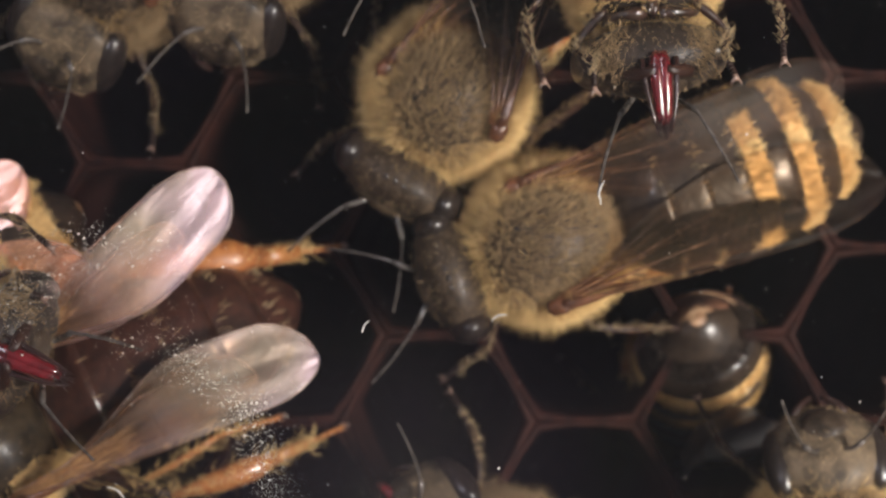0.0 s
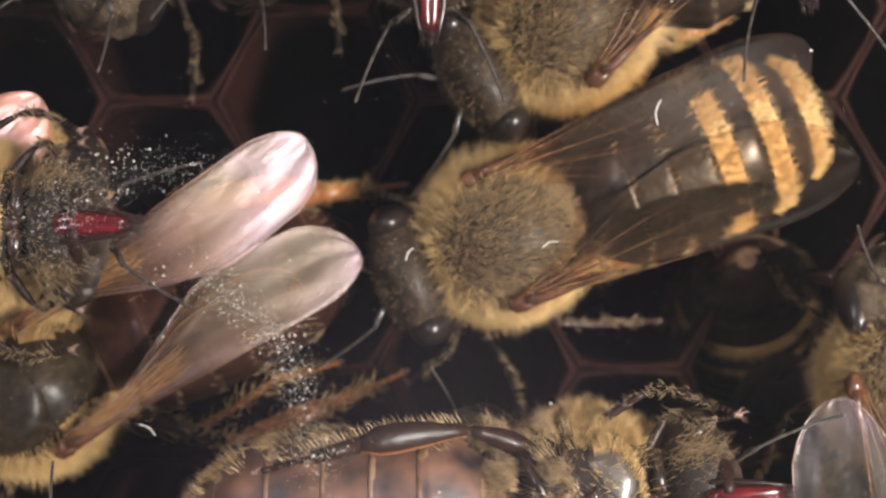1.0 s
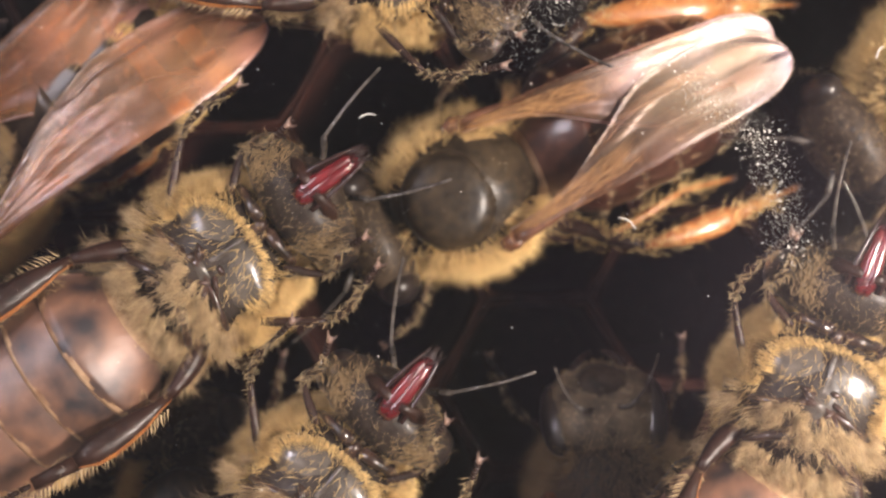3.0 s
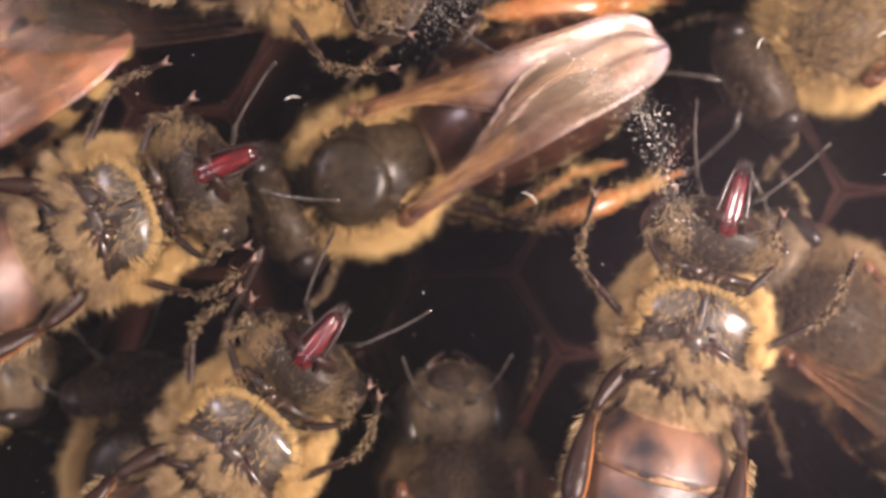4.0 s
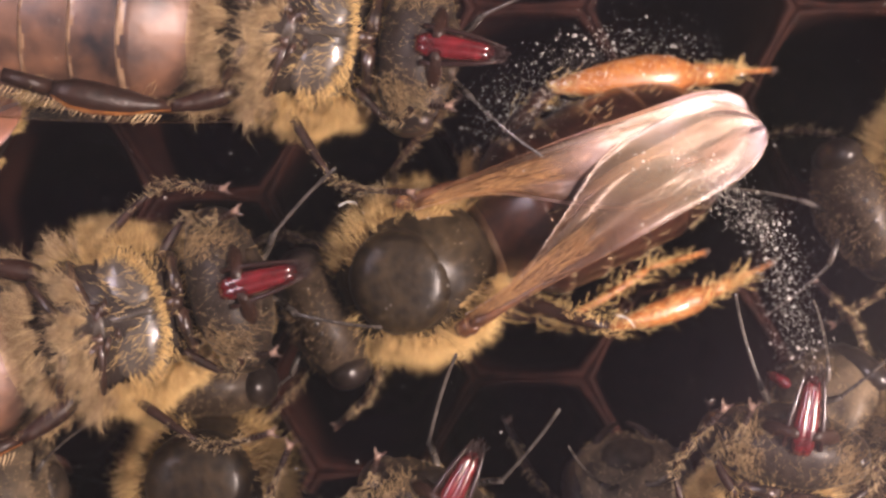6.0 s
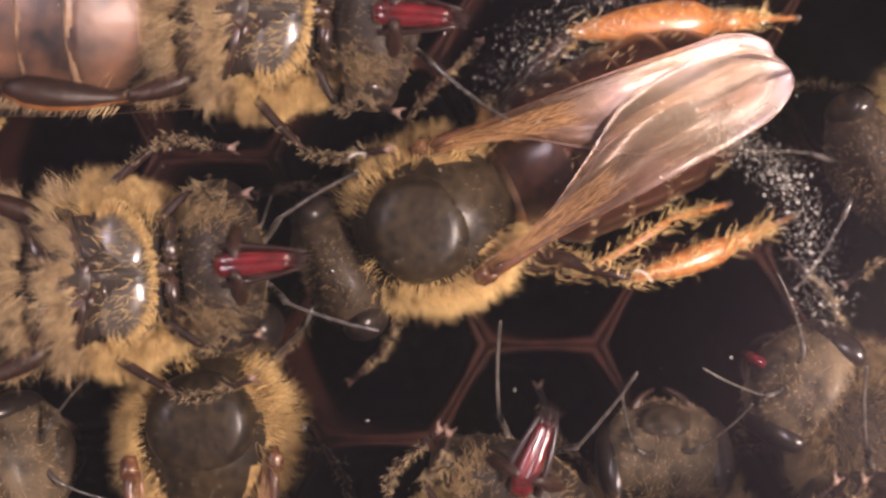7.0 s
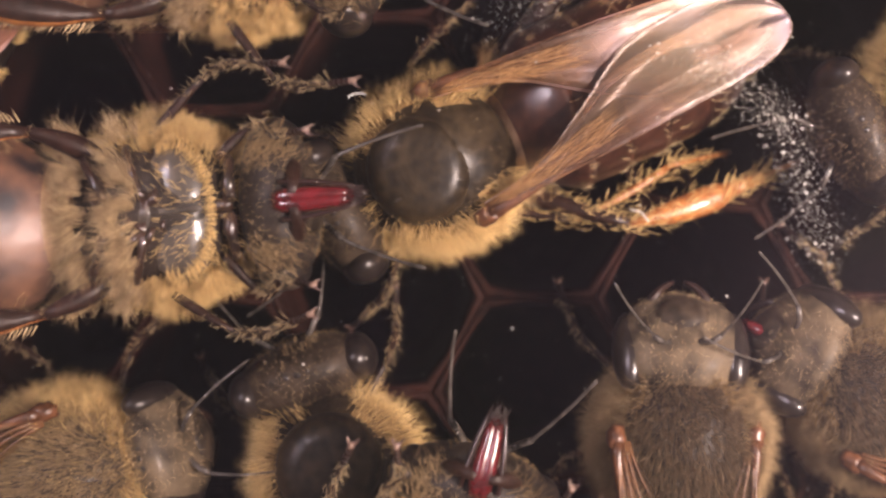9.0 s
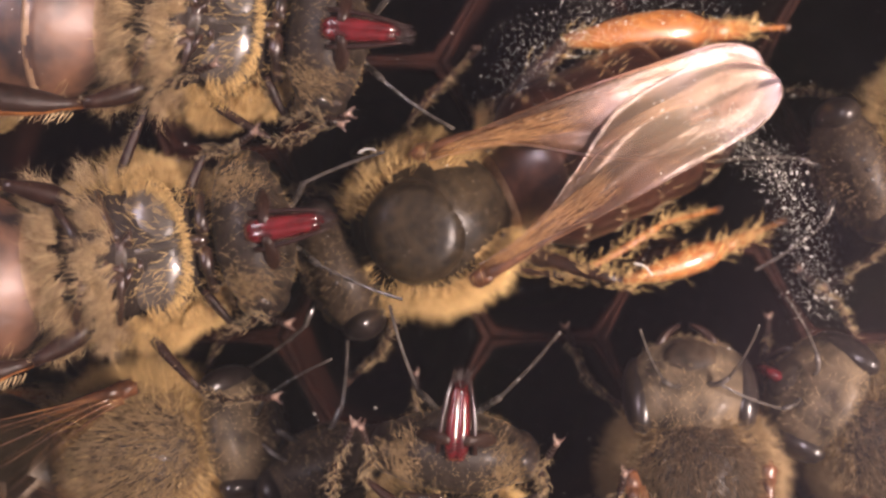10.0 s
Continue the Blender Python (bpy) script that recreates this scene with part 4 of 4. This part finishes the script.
    "right_low": [(0.0, 12.18, -4.31, -7.00, 140), (3.2, 12.18, -4.31, -7.00, 140), (4.3, 12.14, -4.49, -7.00, 135), (4.5, 12.24, -4.62, -7.00, 135), (5.0, 11.45, -4.62, -7.00, 140), (5.5, 11.32, -4.88, -7.00, 142), (5.7, 11.21, -4.95, -7.00, 142), (6.8, 10.00, -5.34, -7.00, 145), (7.0, 9.90, -5.32, -7.00, 145), (7.5, 9.95, -4.91, -7.00, 147), (8.0, 9.98, -5.14, -7.00, 148), (8.5, 10.11, -5.46, -7.00, 148), (9.0, 10.03, -5.62, -7.00, 148), (9.5, 10.25, -6.11, -7.00, 148), (10.0, 10.51, -5.69, -7.00, 148)],
}

LOOKS = {
    "bald": ("bald", "old worker with a bare dark thorax and wings painted pale with glare", 5),
    "striped": ("furry", "furry worker bee with tan bands on its dark abdomen", -4),
    "facing": ("belly", "worker bee clinging belly-up to the pane, tongue folded", 0),
    "upper": ("belly", "worker bee on the pane showing glossy belly plates", 0),
    "crossing": ("belly", "worker bee walking on the pane with its red tongue out", 0),
    "climbing": ("belly", "worker bee on the pane with golden breast pile", 0),
    "top_mid": ("furry", "golden-haired worker bee walking on the dark comb", 10),
    "tongue_a": ("belly", "worker bee head down on the pane, red tongue out", 0),
    "tongue_b": ("belly", "worker bee head down on the pane, red tongue out", 0),
    "top_left": ("furry", "worker bee with a pale face standing on the comb", 4),
    "top_left_b": ("furry", "worker bee with golden pile standing on the comb", 4),
    "dug_in": ("furry", "worker bee head down in a cell, glossy banded tail showing", 2),
    "low_right": ("furry", "worker bee with a grey face peering over the comb", 4),
    "low_wing": ("furry", "worker bee with clear veined wings spread wide", -82),
    "left_wing": ("furry", "worker bee with amber glossy folded wings", -4),
    "low_left": ("bald", "worker bee with a bare dark thorax and golden rim", 3),
    "low_left_b": ("furry", "worker bee with a tan thorax and glossy black eyes", 4),
    "peeping": ("furry", "worker bee with a grey domed face looking up", 4),
    "right_low": ("furry", "worker bee with dusty brown thorax, shade painted on its back, on the comb", 4),
}
MADE = {}
# heads thrown back, in degrees
FACES = {"peeping": -62, "low_right": -55, "top_left": -50, "right_low": -40, "low_left_b": -25, "top_left_b": -40}


def limbs(thing, name):
    return [o for o in thing.children if o.name.split(".")[0] == name]


def recoat(ob, slot, material):
    """Gives one bee's part a material of its own."""
    ob.material_slots[slot].link = "OBJECT"
    ob.material_slots[slot].material = material


def place_of(key, row):
    """The pose of a bee: belly bees hang under the pane, upside down."""
    t, x, y, z, h = row
    turn = pose(0, 0, 0, 0, 0, h)
    if LOOKS[key][0] == "belly":
        turn = turn @ pose(0, 0, 0, 180, 0, 0)
    if key == "dug_in":
        turn = turn @ pose(0, 0, 0, 0, 80, 0)
    return Matrix.Translation((x * MM, y * MM, z * MM)) @ turn


def all_bees():
    stock = {}
    for n, (key, (kind, label, spread)) in enumerate(LOOKS.items()):
        row = ROUTES[key][0]
        if kind in stock:
            bee = copy_thing(stock[kind], place_of(key, row))
        else:
            bee = stock[kind] = build_bee(kind, len(stock) + 3)
            bee.matrix_basis = place_of(key, row)
        tagged(bee, label, "bee", "bees of the hive")
        for name, share in (("fore_wing", 1.0), ("hind_wing", 1.4)):
            for wing in limbs(bee, name):
                s = 1 if wing.location.y > 0 else -1
                e = wing.rotation_euler
                wing.rotation_euler = (e.x, e.y, radians(s * spread * share + (-1.5 if key == "bald" else 0.0)))
        for head in limbs(bee, "head"):
            head.rotation_euler = (0, radians(FACES.get(key, 0)), 0)
            if key in FACES:
                recoat(head, 0, FACEM)
                head.scale = (0.88, 0.88, 0.88)
                for pile in limbs(head, "face_hair"):
                    recoat(pile, 0, PALE)
        if key == "right_low":
            for head in limbs(bee, "head"):
                bit = tube([(3.55, 0.15, -0.75), (3.75, 0.18, -1.1), (3.85, 0.2, -1.5), (3.8, 0.22, -1.8)], [0.16, 0.19, 0.17, 0.09], 10)
                part("tongue", bit, TONGUE, head, (3.55, 0.15, -0.75), "glossy red tongue tip")
        if key == "dug_in":
            for tail in limbs(bee, "abdomen"):
                tail.rotation_euler = (0, radians(-12), 0)
                recoat(limbs(tail, "tergite")[-1], 1, TERG)
                recoat(limbs(tail, "hair_band")[-1], 0, TERG)
        if key in ("peeping", "right_low", "top_left", "top_left_b"):
            for chest in limbs(bee, "thorax"):
                for pile in limbs(chest, "side_pile"):
                    recoat(pile, 0, DUSTY)
                # darker back pile puts the shade of deeper bees into the colour
                for pile in limbs(chest, "back_pile"):
                    recoat(pile, 0, SHADEPILE)
        if key in ("left_wing", "low_left", "upper", "low_wing"):
            for wing in limbs(bee, "fore_wing") + limbs(bee, "hind_wing"):
                recoat(wing, 0, AMBERWING if key in ("left_wing", "low_left") else CLEARWING)
        if key == "low_wing":
            for wing in limbs(bee, "fore_wing"):
                rim = wing_geo(9.6, 2.6, 1 if wing.location.y > 0 else -1, 0.035)[2]
                edge = part("wing_rim", tube(rim, 0.016, 5), PALERIM, wing)
                edge.location = (0, 0, 0)
        MADE[key] = bee


all_bees()


# ---------------------------------------------------------------- dust on the pane
def dust():
    rng = np.random.default_rng(11)
    spots = []
    for x0, y0, x1, y1, wide, n in ((0.0, 3.4, 2.4, 5.0, 0.75, 1300), (2.2, 5.0, 4.8, 4.9, 0.5, 500), (4.3, 2.4, 6.2, 0.9, 0.45, 1500), (6.1, 0.9, 6.9, -1.9, 0.5, 1300), (2.6, 2.6, 4.6, 3.2, 0.6, 250)):
        u = rng.random(n)
        spots.append(np.stack([x0 + (x1 - x0) * u, y0 + (y1 - y0) * u], 1) + rng.normal(size=(n, 2)) * wide * 0.6)
    spots.append(np.stack([rng.uniform(-14, 24, 1500), rng.uniform(-11, 13, 1500)], 1))
    spots = np.concatenate(spots)
    verts, faces = [], []
    for x, y in spots:
        r = rng.uniform(0.005, 0.0148) * (2.6 if rng.random() < 0.05 else 1.0)
        o = len(verts)
        a0 = rng.uniform(0, 6.3)
        for k in range(4):
            a = a0 + k * math.pi / 2 + rng.uniform(-0.4, 0.4)
            q = r * rng.uniform(0.5, 1.3)
            verts.append((x + q * math.cos(a), y + q * math.sin(a), -0.02))
        verts += [(x, y, -0.02 - r * 0.8), (x, y, -0.004)]
        for k in range(4):
            faces += [(o + k, o + (k + 1) % 4, o + 4), (o + (k + 1) % 4, o + k, o + 5)]
    ob = new("dust", mesh_from("dust", np.array(verts) * MM, faces, DUST, None, False))
    tagged(ob, "pale dust and wax crumbs stuck to the pane", "dust", "", "stuff")


dust()


def fibres():
    """Curled fibres and loose flakes stuck to the pane: x, y, length and turn."""
    rng = random.Random(5)
    for x, y, size, turn in ((2.89, -0.98, 0.5, -35), (8.9, 3.0, 0.35, 60), (-3.2, 1.6, 0.4, 10), (14.6, 6.2, 0.6, 80), (12.1, 3.2, 0.4, 20)):
        pts = [(size * (u - 0.5), 0.16 * size * math.sin(3.0 * u) + rng.uniform(-0.01, 0.01), 0.0) for u in (k / 8 for k in range(9))]
        v, f = tube(pts, [0.012, 0.018, 0.02, 0.022, 0.02, 0.022, 0.02, 0.018, 0.01], 6)
        ob = new("fibre", mesh_from("fibre", v * MM, f, FIBRE))
        ob.matrix_basis = pose(x * MM, y * MM, -0.026 * MM, 0, 0, turn)
        tagged(ob, "short curled white fibre stuck to the pane", "fibre", "fibres on the pane")


fibres()


def turned(part_ob, rz=0, rx=0, ry=0):
    """The rest pose of a part, turned further about its hinge."""
    rest = Matrix.LocRotScale(part_ob.location, part_ob.rotation_euler, None)
    return rest @ pose(0, 0, 0, rx, ry, rz)


# seconds and degrees by which the bald bee's wings stand apart
OPEN_WINGS = {-1: [(0.0, 25), (0.25, 18), (0.5, 18), (1.0, 17), (1.5, 13), (2.0, 8), (2.5, 4), (3.0, 1), (4.3, 0), (10.0, 0)],
              1: [(0.0, 8), (0.25, 2), (0.5, 0), (10.0, 0)]}
# the wing that a bee on the pane holds off its side
LOOSE_WING = [(0.0, 0), (3.0, 4), (4.3, 20), (5.0, 20), (5.5, 10), (6.8, 4), (10.0, 0)]
# degrees by which the abdomen of the bee that turns about lags behind
TRAILING = [(0.0, 0), (1.5, 0), (2.0, 6), (2.5, 24), (2.8, 20), (3.2, 6), (4.3, 0), (10.0, 0)]
FEELERS = {"facing": 1, "upper": 2, "crossing": 3, "climbing": 4, "bald": 5, "peeping": 6, "right_low": 7, "striped": 8, "low_left_b": 9}
STEPS = {"crossing": (1.0, 5.5), "climbing": (2.5, 9.5), "facing": (2.0, 10.0), "upper": (0.5, 10.0), "low_left_b": (8.0, 10.0)}


def motions():
    for key, rows in ROUTES.items():
        walk(MADE[key], [(row[0], place_of(key, row)) for row in rows])
    for name in ("fore_wing", "hind_wing"):
        for wing in limbs(MADE["bald"], name):
            s = 1 if wing.location.y > 0 else -1
            walk(wing, [(t, turned(wing, -s * a)) for t, a in OPEN_WINGS[s]])
    for name in ("fore_wing", "hind_wing"):
        for wing in limbs(MADE["upper"], name):
            if wing.location.y > 0:
                walk(wing, [(t, turned(wing, -a)) for t, a in LOOSE_WING])
    for tail in limbs(MADE["crossing"], "abdomen"):
        walk(tail, [(t, turned(tail, a)) for t, a in TRAILING])
    for key, seed in FEELERS.items():
        rng = random.Random(seed)
        for head in limbs(MADE[key], "head"):
            for ant in limbs(head, "flagellum"):
                rows = [(t / 2, turned(ant, rng.uniform(-14, 14), 0, rng.uniform(-8, 8))) for t in range(21)]
                walk(ant, rows)
    for key, (t0, t1) in STEPS.items():
        rng = random.Random(len(key))
        for name in ("fore_leg", "middle_leg"):
            for limb in limbs(MADE[key], name):
                rows, t = [(0.0, turned(limb))], t0
                while t < t1:
                    rows.append((t, turned(limb, rng.uniform(-16, 16))))
                    t = round(t + rng.choice((0.3, 0.4, 0.6)), 1)
                walk(limb, rows + [(10.0, rows[-1][1])])


motions()
